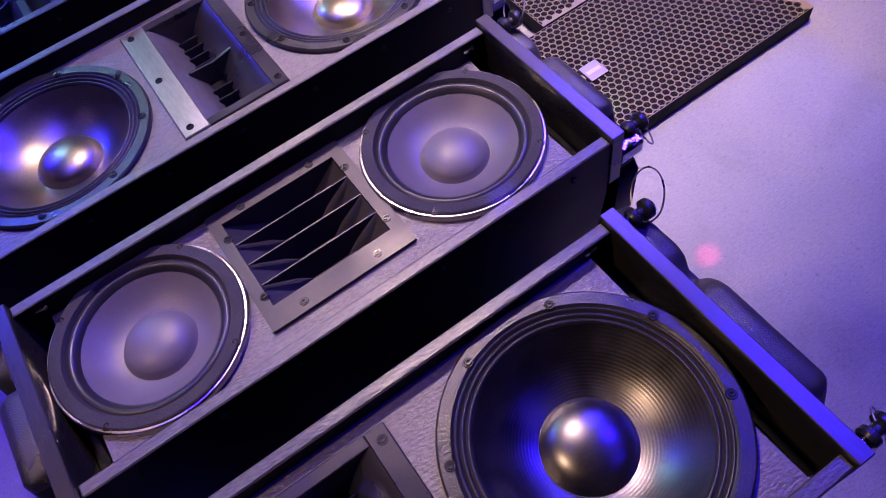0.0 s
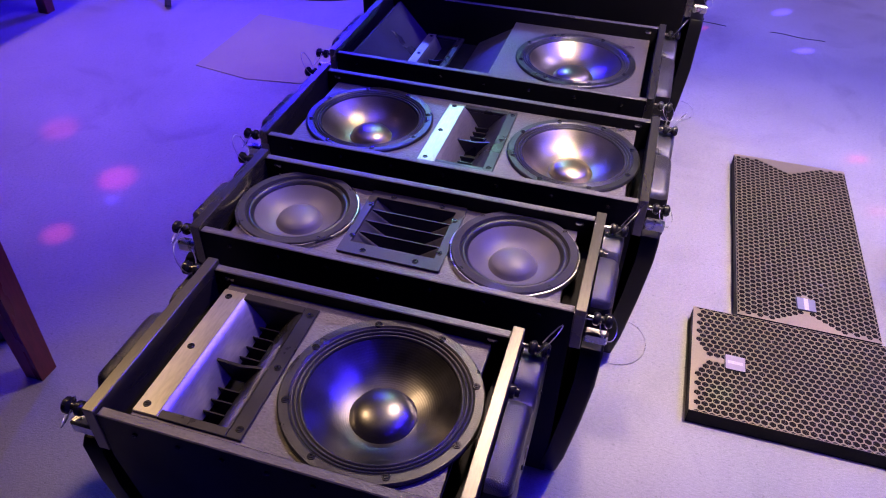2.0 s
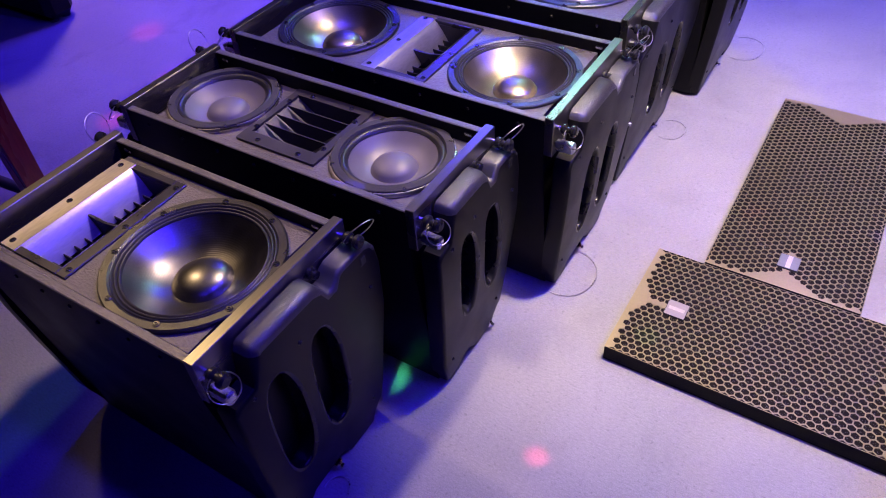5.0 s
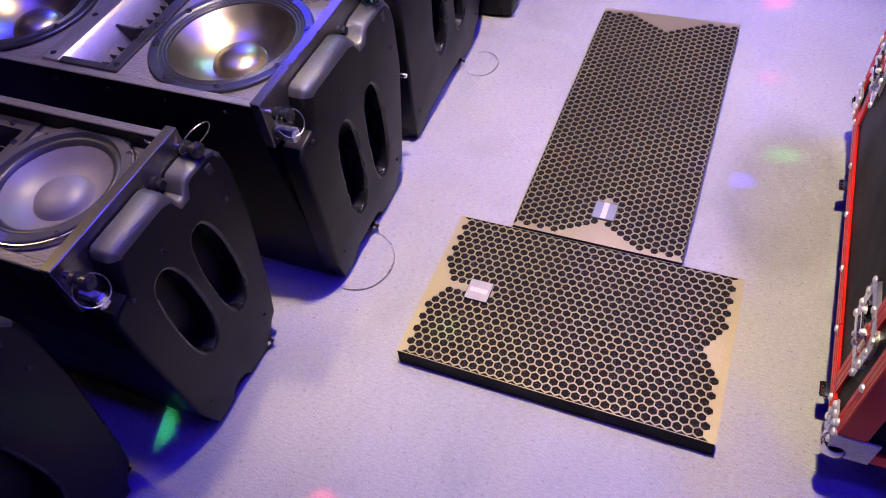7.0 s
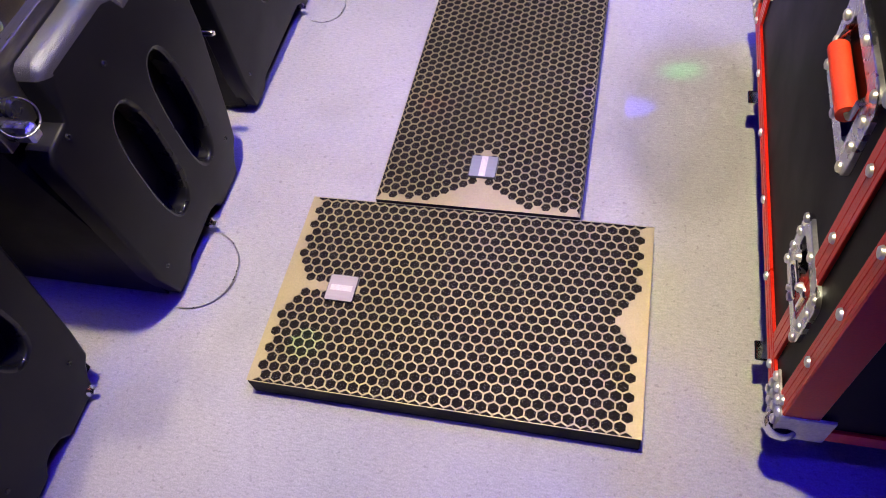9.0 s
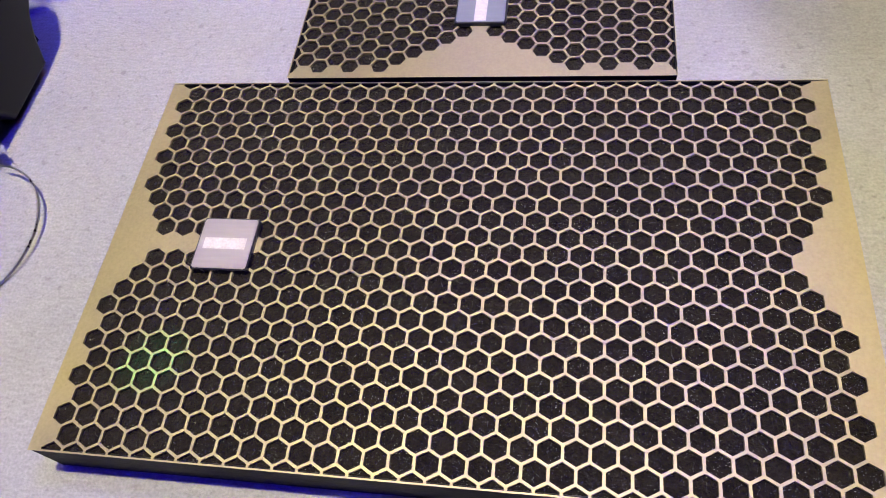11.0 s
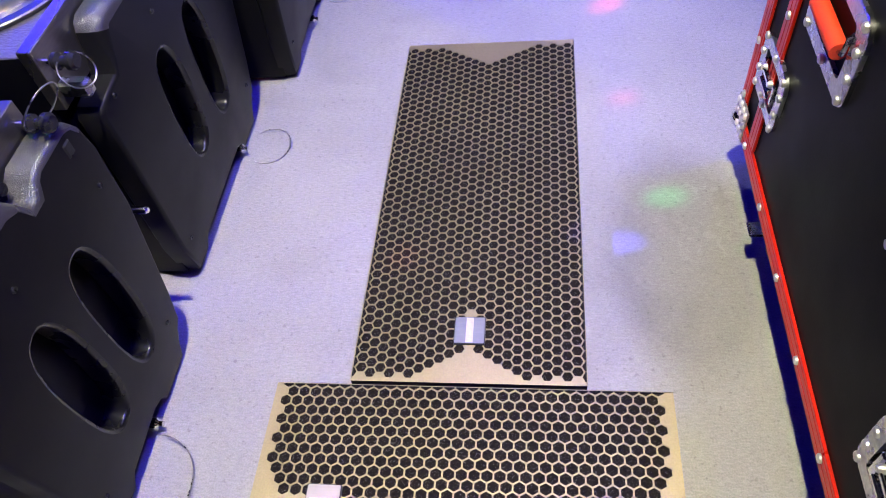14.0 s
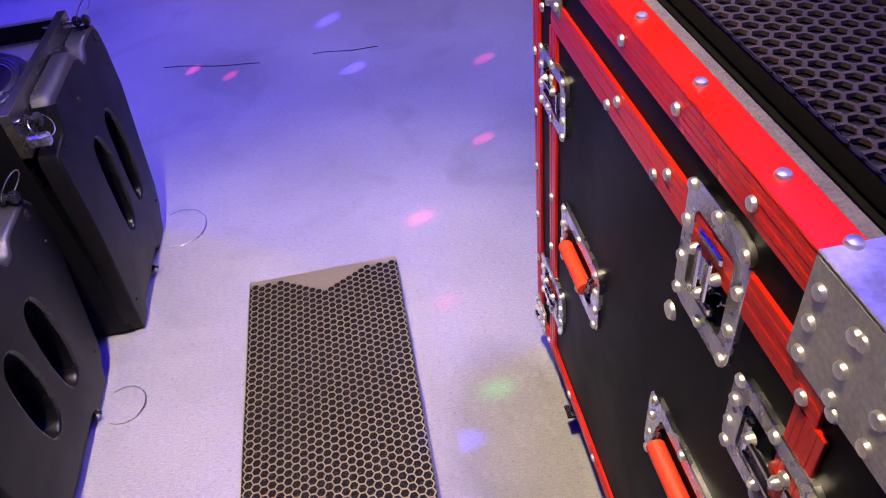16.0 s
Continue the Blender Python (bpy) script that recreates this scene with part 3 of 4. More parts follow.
def woofer(cab, cx, cy, z, R, paper=False, bolts=8, turn=22.5, bolt_r=0.92, cone_d=0.30, cap=0.33, cap_h=0.07):
    """A cone driver, its flange on the baffle at height z."""
    c = (cx, cy, z)
    g = Geo()
    if paper:
        prof = [(R, 0), (R, 0.006), (R * 0.985, 0.009), (R * 0.95, 0.0095), (R * 0.945, 0.004), (R * 0.70, -0.004)]
    else:
        prof = [(R, 0), (R, 0.005), (R * 0.985, 0.0075), (R * 0.90, 0.0075), (R * 0.885, 0.0055), (R * 0.86, 0.003), (R * 0.74, -0.006)]
    g.lathe(c, prof, 96)
    w = part("woofer", g, BRIGHT if paper else FRAME, cab, "bare-edged paper-cone driver" if paper else "black coated-cone driver")
    if paper:
        part("gasket", Geo().lathe(c, [(R * 0.965, 0.006), (R * 0.965, 0.0115), (R * 0.95, 0.013), (R * 0.84, 0.0125), (R * 0.825, 0.009), (R * 0.80, 0.002)], 96), GASKET, w, "wide black foam gasket")
    rs, n = (0.835, 0.70) if paper else (0.885, 0.76), 26
    prof = []
    rolls = 1 if paper else 3
    for i in range(n + 1):
        t = i / n
        prof.append((R * (rs[0] + (rs[1] - rs[0]) * t), 0.0035 - 0.004 * t + (0.006 if paper else 0.0038) * abs(math.sin(math.pi * rolls * t))))
    part("surround", Geo().lathe(c, prof, 96), SURROUND, w, "black corrugated surround")
    prof = []
    rin = cap * R
    for i in range(61):
        t = i / 60
        r = R * rs[1] + (rin * 0.96 - R * rs[1]) * t
        prof.append((r, -0.0008 - cone_d * R * (t + 0.16 * math.sin(math.pi * t)) + (0.00006 if paper else 0.00016) * math.sin(i * 2.1)))
    part("cone", Geo().lathe(c, prof, 96), CONE_PAPER if paper else CONE_BLACK if cy < -0.4 else CONE_GLOSS, w, "grey paper cone" if paper else "glossy black coated cone")
    zc = -0.0008 - cone_d * R
    prof = [(rin * 1.03, zc + 0.001), (rin * 1.0, zc + 0.0035)]
    for i in range(1, 13):
        a = radians(90 * i / 12)
        prof.append((rin * 0.97 * math.cos(a), zc + 0.003 + cap_h * R * 2 * math.sin(a)))
    prof[-1] = (0, prof[-1][1])
    part("dust_cap", Geo().lathe(c, prof, 64), CONE_PAPER if paper else CONE_BLACK if cy < -0.4 else CONE_GLOSS, w)
    for k in range(bolts):
        a = radians(turn + 360 * k / bolts)
        at = (cx + R * bolt_r * math.cos(a), cy + R * bolt_r * math.sin(a), z + (0.0105 if paper else 0.0078))
        piece("screw_washer", RING_ME, w, at)
        piece("screw", SCREW_ME, w, at)
    return w


def slot_horn(cab, x0, x1, y0, y1, z):
    """A metal wave guide: two flats, two slopes and a slot with fins between them."""
    W, D = x1 - x0, 0.052
    t = 0.010
    xs = [x0, x0 + 0.235 * W, x0 + 0.45 * W, x0 + 0.60 * W, x0 + 0.86 * W, x1]
    zs = [z + t, z + t, z + t - D, z + t - D, z + t, z + t]
    e = 0.016
    g = Geo()
    ya, yb = y0 + e, y1 - e
    g.box(xs[0], xs[1], y0 + 0.001, y1 - 0.001, z, z + t, 0.0015)
    n = 8

    def slope(g, a, b):
        ps = []
        for i in range(n + 1):
            q = i / n
            ps.append((xs[a] + (xs[b] - xs[a]) * q, z + t - 0.0005 - D * (q ** 1.35)))
        k = [(x, ya, h) for x, h in ps] + [(x, yb, h) for x, h in ps]
        g.add(k, [(i, i + 1, n + 2 + i, n + 1 + i) for i in range(n)])

    slope(g, 1, 2)
    h = part("wave_guide", g, HORNALU, cab, "wave guide with a satin metal wedge")
    g = Geo()
    g.box(xs[4], xs[5], y0, y1, z, z + t, 0.0015)
    slope(g, 4, 3)
    part("black_flange", g, HORNDARK, h, "dark satin flange")
    part("end_bridge", Geo().box(xs[1], xs[4], y0, ya, z, z + t, 0.0012), HORNDARK, h)
    part("end_bridge", Geo().box(xs[1], xs[4], yb, y1, z, z + t, 0.0012), HORNDARK, h)
    part("end_wall", Geo().box(xs[1], xs[4], ya - 0.002, ya, z - D, z, 0), HORNBLK, h)
    part("end_wall", Geo().box(xs[1], xs[4], yb, yb + 0.002, z - D, z, 0), HORNBLK, h)
    # near-black sheet stands in for the shade down in the slot
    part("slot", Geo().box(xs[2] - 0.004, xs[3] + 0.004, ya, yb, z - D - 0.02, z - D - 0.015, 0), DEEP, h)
    ym = (ya + yb) / 2
    fin = shared("fin", Geo().box(-(xs[3] - xs[2]) / 2 - 0.004, (xs[3] - xs[2]) / 2 + 0.006, -0.0011, 0.0011, -0.03, 0.003, 0.0004), HORNDARK)
    half = (yb - ya) / 2
    for k in range(4):
        for s in (-1, 1):
            piece("fin", fin, h, ((xs[2] + xs[3]) / 2, ym + s * half * (0.28 + 0.19 * k), z - D + 0.018))
    g = Geo()
    g.prism([(xs[1] + 0.018, z + t - 0.016), (xs[2], z - D + 0.005), (xs[3], z - D + 0.005), (xs[4] - 0.012, z + t - 0.010), (xs[3] - 0.004, z + t - 0.018)], ym - 0.0025, ym + 0.0025, "y")
    part("divider", g, HORNDARK, h)
    for x in (x0 + 0.016, x1 - 0.011):
        for y in (y0 + 0.018, ym, y1 - 0.018):
            piece("screw_washer", RING_ME, h, (x, y, z + t))
            piece("screw", SCREW_ME, h, (x, y, z + t))
    return h


def vane_horn(cab, cx, cy, z, s=0.105):
    """A square black horn with vanes across its mouth."""
    t, D = 0.008, 0.055
    put = lambda a, b, w: (cx + a, cy + b, z + t - w)
    out = rounded(0, 0, 2 * s, 2 * s, 0.003, 3)
    mouth = [(-0.088, -0.072), (0.086, -0.072), (0.086, 0.082), (-0.088, 0.082)]
    g = Geo()
    holed(g, out, [mouth], put, 0.006)
    n = len(out)
    g.add([put(*p, 0) for p in out] + [put(*p, t) for p in out], [(i, (i + 1) % n, n + (i + 1) % n, n + i) for i in range(n)])
    throat = [(-0.022, -0.070), (0.030, -0.070), (0.030, 0.080), (-0.022, 0.080)]
    for i in range(4):
        j = (i + 1) % 4
        g.add([put(*mouth[i], 0.006), put(*mouth[j], 0.006), put(*throat[j], D), put(*throat[i], D)], [(0, 1, 2, 3)])
    h = part("horn", g, HORNBLK, cab, "square black plastic horn")
    # flat near-black sheet paints the shade inside the throat
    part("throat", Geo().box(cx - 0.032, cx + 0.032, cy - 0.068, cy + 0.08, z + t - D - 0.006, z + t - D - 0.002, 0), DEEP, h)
    vane = Geo()
    prof = [(-0.087, -0.001), (0.084, -0.001), (0.045, -0.030), (0.028, -D + 0.006), (-0.028, -D + 0.006), (-0.045, -0.030)]
    vane.prism(prof, -0.0011, 0.0011, "y")
    vane = shared("vane", vane, HORNBLK)
    for y in (-0.036, 0.002, 0.040):
        piece("vane", vane, h, (cx + 0.001, cy + y, z + t))
    for x, y in ((-0.054, -0.0915), (0.054, -0.0915), (-0.054, 0.0915), (0.054, 0.0915), (-0.091, -0.054), (-0.091, 0.054), (0.091, -0.054), (0.091, 0.054)):
        piece("screw_washer", RING_ME, h, (cx + x, cy + y, z + t))
        piece("screw", SCREW_ME, h, (cx + x, cy + y, z + t))
    return h


def cap_profile(y0, y1, zt):
    """Outline of a moulded end cap: a long shoulder, a notch, a short lower shoulder and two feet."""
    D = y1 - y0
    return [(y0 + 0.055, 0.012), (y0 + 0.030, 0.10), (y0 + 0.014, 0.26), (y0 + 0.004, 0.38), (y0 + 0.002, zt - 0.105),
            (y0 + 0.012, zt - 0.092), (y0 + 0.15 * D, zt - 0.086), (y0 + 0.17 * D, zt - 0.070), (y0 + 0.185 * D, zt - 0.028), (y0 + 0.20 * D, zt - 0.016), (y0 + 0.225 * D, zt - 0.011),
            (y0 + 0.60 * D, zt - 0.011), (y0 + 0.64 * D, zt - 0.016), (y0 + 0.67 * D, zt - 0.034), (y0 + 0.70 * D, zt - 0.054),
            (y0 + 0.74 * D, zt - 0.054), (y0 + 0.77 * D, zt - 0.036), (y0 + 0.81 * D, zt - 0.029), (y1 - 0.004, zt - 0.029), (y1 + 0.014, zt - 0.036), (y1 + 0.027, zt - 0.055), (y1 + 0.033, zt - 0.095),
            (y1 + 0.030, zt - 0.20), (y1 + 0.012, 0.14), (y1 + 0.004, 0.075), (y1 - 0.010, 0.062), (y1 - 0.022, 0.040), (y1 - 0.030, 0.008),
            (y1 - 0.115, 0.008), (y1 - 0.128, 0.030), (y1 - 0.150, 0.040), (y0 + 0.120, 0.034), (y0 + 0.105, 0.012)]


def end_set(cab, s, xb, y0, y1, zt, slots, detail):
    """One end of a cabinet: steel bar, moulded cap with two grip slots, locking pins and lanyards. s: +1 or -1, which way it faces."""
    part("end_bar", Geo().box(xb - 0.010, xb + 0.010, y0 - 0.002, y1 + 0.004, zt - 0.085, zt + 0.010, 0.0012), BAR, cab, "black anodised rigging bar")
    xi, th = xb + s * 0.013, 0.040
    lean = lambda z: -s * 0.040 * max(0.0, 1 - z / 0.40) ** 1.3
    put = lambda y, z, w: (xi + s * (th - w) + lean(z), y, z)
    poly = cap_profile(y0, y1, zt)
    holes = [oval(y, (za + zb) / 2, w, zb - za, tl) for y, za, zb, w, tl in slots]
    unit = [((q[0] - p[0]) / 0.006, (q[1] - p[1]) / 0.006) for p, q in zip(poly, inset(poly, 0.006))]
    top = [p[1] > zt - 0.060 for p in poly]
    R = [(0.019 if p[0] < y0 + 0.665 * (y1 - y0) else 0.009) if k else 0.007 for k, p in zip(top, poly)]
    rim = [[put(p[0] + u[0] * r * (1 - math.sin(q)), p[1] + u[1] * r * (1 - math.sin(q)), r * (1 - math.cos(q))) for p, u, r in zip(poly, unit, R)] for q in (0, 0.35, 0.75, 1.15, 1.5708)]
    rim.append([put(*p, th) for p in poly])
    g = Geo()
    holed(g, [(p[0] + u[0] * r, p[1] + u[1] * r) for p, u, r in zip(poly, unit, R)], [inset(h, -0.007) for h in holes], put, 0.0)
    n, roll = len(poly), Geo()
    for i in range(n):
        if not (top[i] and top[(i + 1) % n]):
            g.add(sum([[row[i], row[(i + 1) % n]] for row in rim], []), [(2 * k, 2 * k + 1, 2 * k + 3, 2 * k + 2) for k in range(5)])
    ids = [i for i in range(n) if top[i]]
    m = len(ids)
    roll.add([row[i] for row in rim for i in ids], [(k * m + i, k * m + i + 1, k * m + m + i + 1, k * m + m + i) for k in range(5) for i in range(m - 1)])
    g.add(rim[5], [tuple(range(n))])
    g.weld = True
    c = part("end_cap", g, PLASTIC, cab, "moulded black end cap with two grip slots", angle=40)
    for h in holes:
        n, lip = len(h), Geo()
        rows = [[put(*p, w) for p in inset(h, -d)] for d, w in ((0.007, 0), (0.004, 0.0008), (0.0015, 0.003), (0, 0.007), (0, th - 0.002))]
        lip.add(sum(rows, []), [(k * n + i, k * n + (i + 1) % n, k * n + n + (i + 1) % n, k * n + n + i) for k in range(4) for i in range(n)])
        part("grip_slot", lip, LIP, c, "smooth rounded grip slot", angle=60)
    # real grain, but the paler colour here is painted sheen
    part("cap_roll", roll, PLASTIC_TOP, c, "grained rounded top edge, lightened for sheen", angle=60)
    D = y1 - y0
    for y, z in ((y0 + 0.045, zt - 0.10), (y1 - 0.005, zt - 0.13), (y0 + 0.06, 0.10), (y1 - 0.03, 0.11), (y0 + 0.45 * D, zt - 0.085)):
        piece("screw", SCREW_ME, c, put(y, z, -0.0005), pose(0, 0, 0, 0, 90 * s, 0))
    bolt = Geo().lathe((xb + s * 0.010, y0 + 0.72 * D, zt - 0.030), [(0, 0), (0.012, 0), (0.012, s * 0.007), (0.008, s * 0.009), (0.008, s * 0.016), (0, s * 0.016)], 16, "x")
    part("bar_bolt", bolt, SCREW, cab, "black bolt head in the notch of the cap")
    for y, up in ((y0 + 0.012, 0), (y1 - 0.012, 1)):
        zp = zt - 0.014
        g = Geo()
        g.lathe((xb - s * 0.048, y, zp), [(0, 0), (0.0055, 0), (0.0072, 0.003 * 1), (0.0072, 0.016), (0.005, 0.018), (0.005, 0.075), (0, 0.075)] if s > 0 else
                [(0, 0), (0.0055, 0), (0.0072, -0.003), (0.0072, -0.016), (0.005, -0.018), (0.005, -0.075), (0, -0.075)], 16, "x")
        p = part("locking_pin", g, CHROME, cab, "chromed locking pin")
        g = Geo()
        xo = xb + s * 0.022
        g.lathe((xo, y, zp), [(0, 0), (0.009, 0), (0.012, s * 0.004), (0.012, s * 0.010), (0.007, s * 0.014), (0.007, s * 0.020), (0.013, s * 0.024), (0.013, s * 0.031), (0.009, s * 0.035), (0, s * 0.035)], 18, "x")
        part("knob", g, SCREW, p, "black pin knob")
        if detail:
            r = 0.030 if up else 0.024
            pts = arc((xo + s * 0.030, y + (0.004 if up else -0.004), zp + (0.022 if up else -0.012)), r, -70, 250, (0.35 * s, 1, 0.1), (s * 0.55, -0.1, 1 if up else -0.8))
            part("lanyard", Geo().tube(pts, 0.0011, 5), WIRE, p, "thin steel lanyard loop")
            g = Geo()
            g.box(xb + s * 0.012, xb + s * 0.055, y - 0.010, y + 0.010, zp - 0.055, zp - 0.030, 0.004)
            part("latch_block", g, STEEL if not up else SCREW, p)
    return c


def cabinet(label, x0, x1, y0, y1, zt, zb, slots, near_in=0.05, detail=True, baffle_x=None, floor_z=None, holes=(), foot=0.55):
    base = ((x0 + x1) / 2, (y0 + y1) / 2, 0)
    cab = thing("loudspeaker_cabinet", base, label, "loudspeaker", "cabinets lying in a row")
    w = 0.017
    xa, xc = x0 + 0.011, x1 - 0.011
    yb0, yb1 = y0 + near_in, y1 + 0.004
    zf = 0.012
    g = Geo()
    g.prism([(y0, zt), (y0 + w, zt), (y0 + w, zt - 0.06), (y0 + w + near_in, zf), (yb0, zf), (y0, zt - 0.10)], xa, xc)
    part("long_wall", g, BOXPAINT, cab)
    g = Geo()
    g.prism([(y1 - w, zt), (y1, zt), (y1, zt - 0.10), (yb1, zf), (yb1 - w, zf), (y1 - w, zt - 0.06)], xa, xc)
    part("long_wall", g, BOXPAINT, cab)
    for ya in (y0, y1 - w):
        part("rim", Geo().box(xa, xc, ya + 0.0005, ya + w - 0.0005, zt - 0.004, zt + 0.0015, 0.0015), RIMPAINT, cab, "worn grey top edge")
    for xe, d in ((xa, 1), (xc, -1)):
        g = Geo()
        g.prism([(y0 + w, zt - 0.075), (y1 - w, zt - 0.075), (yb1 - w, zf), (yb0 + w, zf)], xe, xe + d * 0.016)
        part("end_wall", g, BOXPAINT, cab)
    part("back", Geo().box(xa, xc, yb0, yb1, zf - 0.002, zf + 0.014, 0.002), BOXPAINT, cab)
    bx0, bx1 = baffle_x or (xa + 0.03, xc - 0.03)
    g = Geo()
    loops = [[(h[0] + 0.93 * h[2] * math.cos(2 * math.pi * k / 48), h[1] + 0.93 * h[2] * math.sin(2 * math.pi * k / 48)) for k in range(48)] if len(h) == 3 else
             [(h[0], h[2]), (h[1], h[2]), (h[1], h[3]), (h[0], h[3])] for h in holes]
    edge = [(bx0, y0 + w), (bx1, y0 + w), (bx1, y1 - w), (bx0, y1 - w)]
    holed(g, edge, loops, lambda x, y, q: (x, y, zb - q), 0.014)
    g.add([(*p, zb) for p in edge] + [(*p, zb - 0.016) for p in edge], [(i, (i + 1) % 4, 4 + (i + 1) % 4, 4 + i) for i in range(4)])
    part("baffle", g, BAFFLE, cab, "grey textured front baffle")
    # sheet closing the recess, coloured near-black for its shade
    part("pocket_floor", Geo().box(xa, xc, y0 + w, y1 - w, (floor_z or zb - 0.12) - 0.01, floor_z or zb - 0.12, 0), DEEP, cab, "black recess sheet with the shade in its colour")
    for s, xb in ((-1, x0), (1, x1)):
        end_set(cab, s, xb, y0, y1, zt, slots, detail)
    for k in range(7):
        x = xa + 0.06 + (xc - xa - 0.12) * k / 6
        piece("screw", SCREW_ME, cab, (x, y0 - 0.0005, zt - 0.022), pose(0, 0, 0, 90, 0, 0))
    # lanyard lying on the floor from the foot of the cap
    if detail:
        xf, yf = x1 + 0.006, y0 + foot * (y1 - y0)
        part("foot_pin", Geo().lathe((xf, yf, 0.022), [(0, 0), (0.008, 0), (0.010, 0.004), (0.010, 0.012), (0.005, 0.016), (0.005, 0.022), (0, 0.022)], 14, "x"), CHROME, cab, "small chromed pin")
    return cab


c1 = cabinet("black loudspeaker cabinet with one large cone, lying face up", -0.950, -0.384, -0.735, -0.384, 0.577, 0.553,
             ((-0.632, 0.160, 0.470, 0.074, 4), (-0.522, 0.170, 0.470, 0.072, 4)), holes=((-0.560, -0.560, 0.160), (-0.900, -0.737, -0.690, -0.428)))
woofer(c1, -0.560, -0.560, 0.555, 0.160)
slot_horn(c1, -0.910, -0.727, -0.700, -0.418, 0.547)

c2 = cabinet("narrow black loudspeaker cabinet with two grey paper cones, face up", -1.042, -0.292, -0.298, -0.010, 0.566, 0.532,
             ((-0.184, 0.205, 0.450, 0.064, 5), (-0.087, 0.205, 0.450, 0.063, 5)), foot=0.86, holes=((-0.4415, -0.138, 0.129), (-0.903, -0.138, 0.129), (-0.760, -0.582, -0.222, -0.044)))
woofer(c2, -0.4415, -0.138, 0.533, 0.129, True, 4, 45, 0.93, 0.22, 0.37, 0.085)
woofer(c2, -0.903, -0.138, 0.533, 0.129, True, 4, 45, 0.93, 0.22, 0.37, 0.085)
vane_horn(c2, -0.671, -0.133, 0.530)

c3 = cabinet("black loudspeaker cabinet with two glossy cones and metal horn", -1.105, -0.212, 0.100, 0.470, 0.540, 0.512,
             ((0.254, 0.125, 0.392, 0.072, 5), (0.368, 0.125, 0.392, 0.071, 5)), holes=((-0.908, 0.290, 0.160), (-0.389, 0.287, 0.158), (-0.727, -0.565, 0.156, 0.426)))
woofer(c3, -0.908, 0.290, 0.513, 0.160)
woofer(c3, -0.389, 0.287, 0.513, 0.158)
slot_horn(c3, -0.737, -0.555, 0.146, 0.436, 0.507)

c4 = cabinet("wide black loudspeaker cabinet with one cone and open horn bay", -1.125, -0.232, 0.565, 1.062, 0.540, 0.500,
             ((0.772, 0.165, 0.400, 0.078, 7), (0.904, 0.150, 0.400, 0.077, 7)), baffle_x=(-0.690, -0.262), floor_z=0.40, foot=0.735, holes=((-0.464, 0.826, 0.177),))
woofer(c4, -0.464, 0.826, 0.501, 0.177)
g = Geo()
g.prism([(-1.095, 0.515), (-1.085, 0.520), (-0.990, 0.412), (-1.000, 0.405)], 0.590, 1.040, "y")
part("side_flare", g, BAFFLE, c4, "grey horn flare")
g = Geo()
g.prism([(-0.690, 0.484), (-0.684, 0.484), (-0.800, 0.412), (-0.810, 0.412)], 0.584, 1.043, "y")
part("side_flare", g, HORNBLK, c4, "black horn flare")
slot_horn(c4, -0.975, -0.850, 0.690, 1.000, 0.430)

c5 = cabinet("large black loudspeaker cabinet with two cones, last in the row", -1.210, -0.165, 1.130, 1.600, 0.640, 0.600,
             ((1.335, 0.20, 0.46, 0.085, 5), (1.460, 0.20, 0.46, 0.085, 5)), holes=((-0.375, 1.370, 0.172), (-0.990, 1.370, 0.172), (-0.785, -0.580, 1.190, 1.550)))
woofer(c5, -0.375, 1.370, 0.601, 0.172)
woofer(c5, -0.990, 1.370, 0.601, 0.172)
slot_horn(c5, -0.795, -0.570, 1.180, 1.560, 0.595)

# lanyards that lie on the floor beside the feet
for cab_, cx, cy, r, a0, a1 in ((c3, -0.192, 0.210, 0.080, -98, 86), (c4, -0.168, 0.955, 0.049, -120, 128), (c5, -0.105, 1.565, 0.076, -112, 118), (c1, -0.345, -0.585, 0.028, -60, 200)):
    pts = arc((cx, cy, 0.004), r, a0, a1, (1, 0, 0.08), (0, 1, 0.12))
    pts = [Vector((p.x, p.y, max(p.z, 0.0016))) for p in pts]
    part("lanyard", Geo().tube(pts, 0.0013, 5), WIRE, cab_, "thin steel lanyard loop on the floor")
# loose pin hanging at the flank of the wide cabinet
g = Geo()
g.lathe((-0.215, 0.530, 0.285), [(0, 0), (0.006, 0), (0.006, 0.042), (0.004, 0.045), (0, 0.045)], 14, "x")
part("hanging_pin", g, CHROME, c4, "chromed pin hanging from its cord")

# ---- flight case ----
X, XE, Y0, Y1, Z0, Z1 = 0.766, 1.42, 0.010, 0.885, 0.118, 0.935
case = thing("flight_case", ((X + XE) / 2, (Y0 + Y1) / 2, 0), "black laminate flight case with red edging, chrome latches and castors", "flight case")
g = Geo()
g.box(X + 0.004, X + 0.016, Y0 + 0.004, Y1 - 0.004, Z0 + 0.004, Z1 - 0.004, 0.001)
part("side_panel", g, CASEBLK, case)
part("side_panel", Geo().box(XE - 0.016, XE - 0.004, Y0 + 0.004, Y1 - 0.004, Z0 + 0.004, Z1 - 0.004, 0.001), CASEBLK, case)
part("end_panel", Geo().box(X + 0.016, XE - 0.016, Y0 + 0.004, Y0 + 0.016, Z0 + 0.004, Z1 - 0.004, 0.001), CASEBLK, case)
part("end_panel", Geo().box(X + 0.016, XE - 0.016, Y1 - 0.016, Y1 - 0.004, Z0 + 0.004, Z1 - 0.004, 0.001), CASEBLK, case)
part("base_panel", Geo().box(X + 0.016, XE - 0.016, Y0 + 0.016, Y1 - 0.016, Z0 + 0.004, Z0 + 0.018, 0.001), CASEBLK, case)


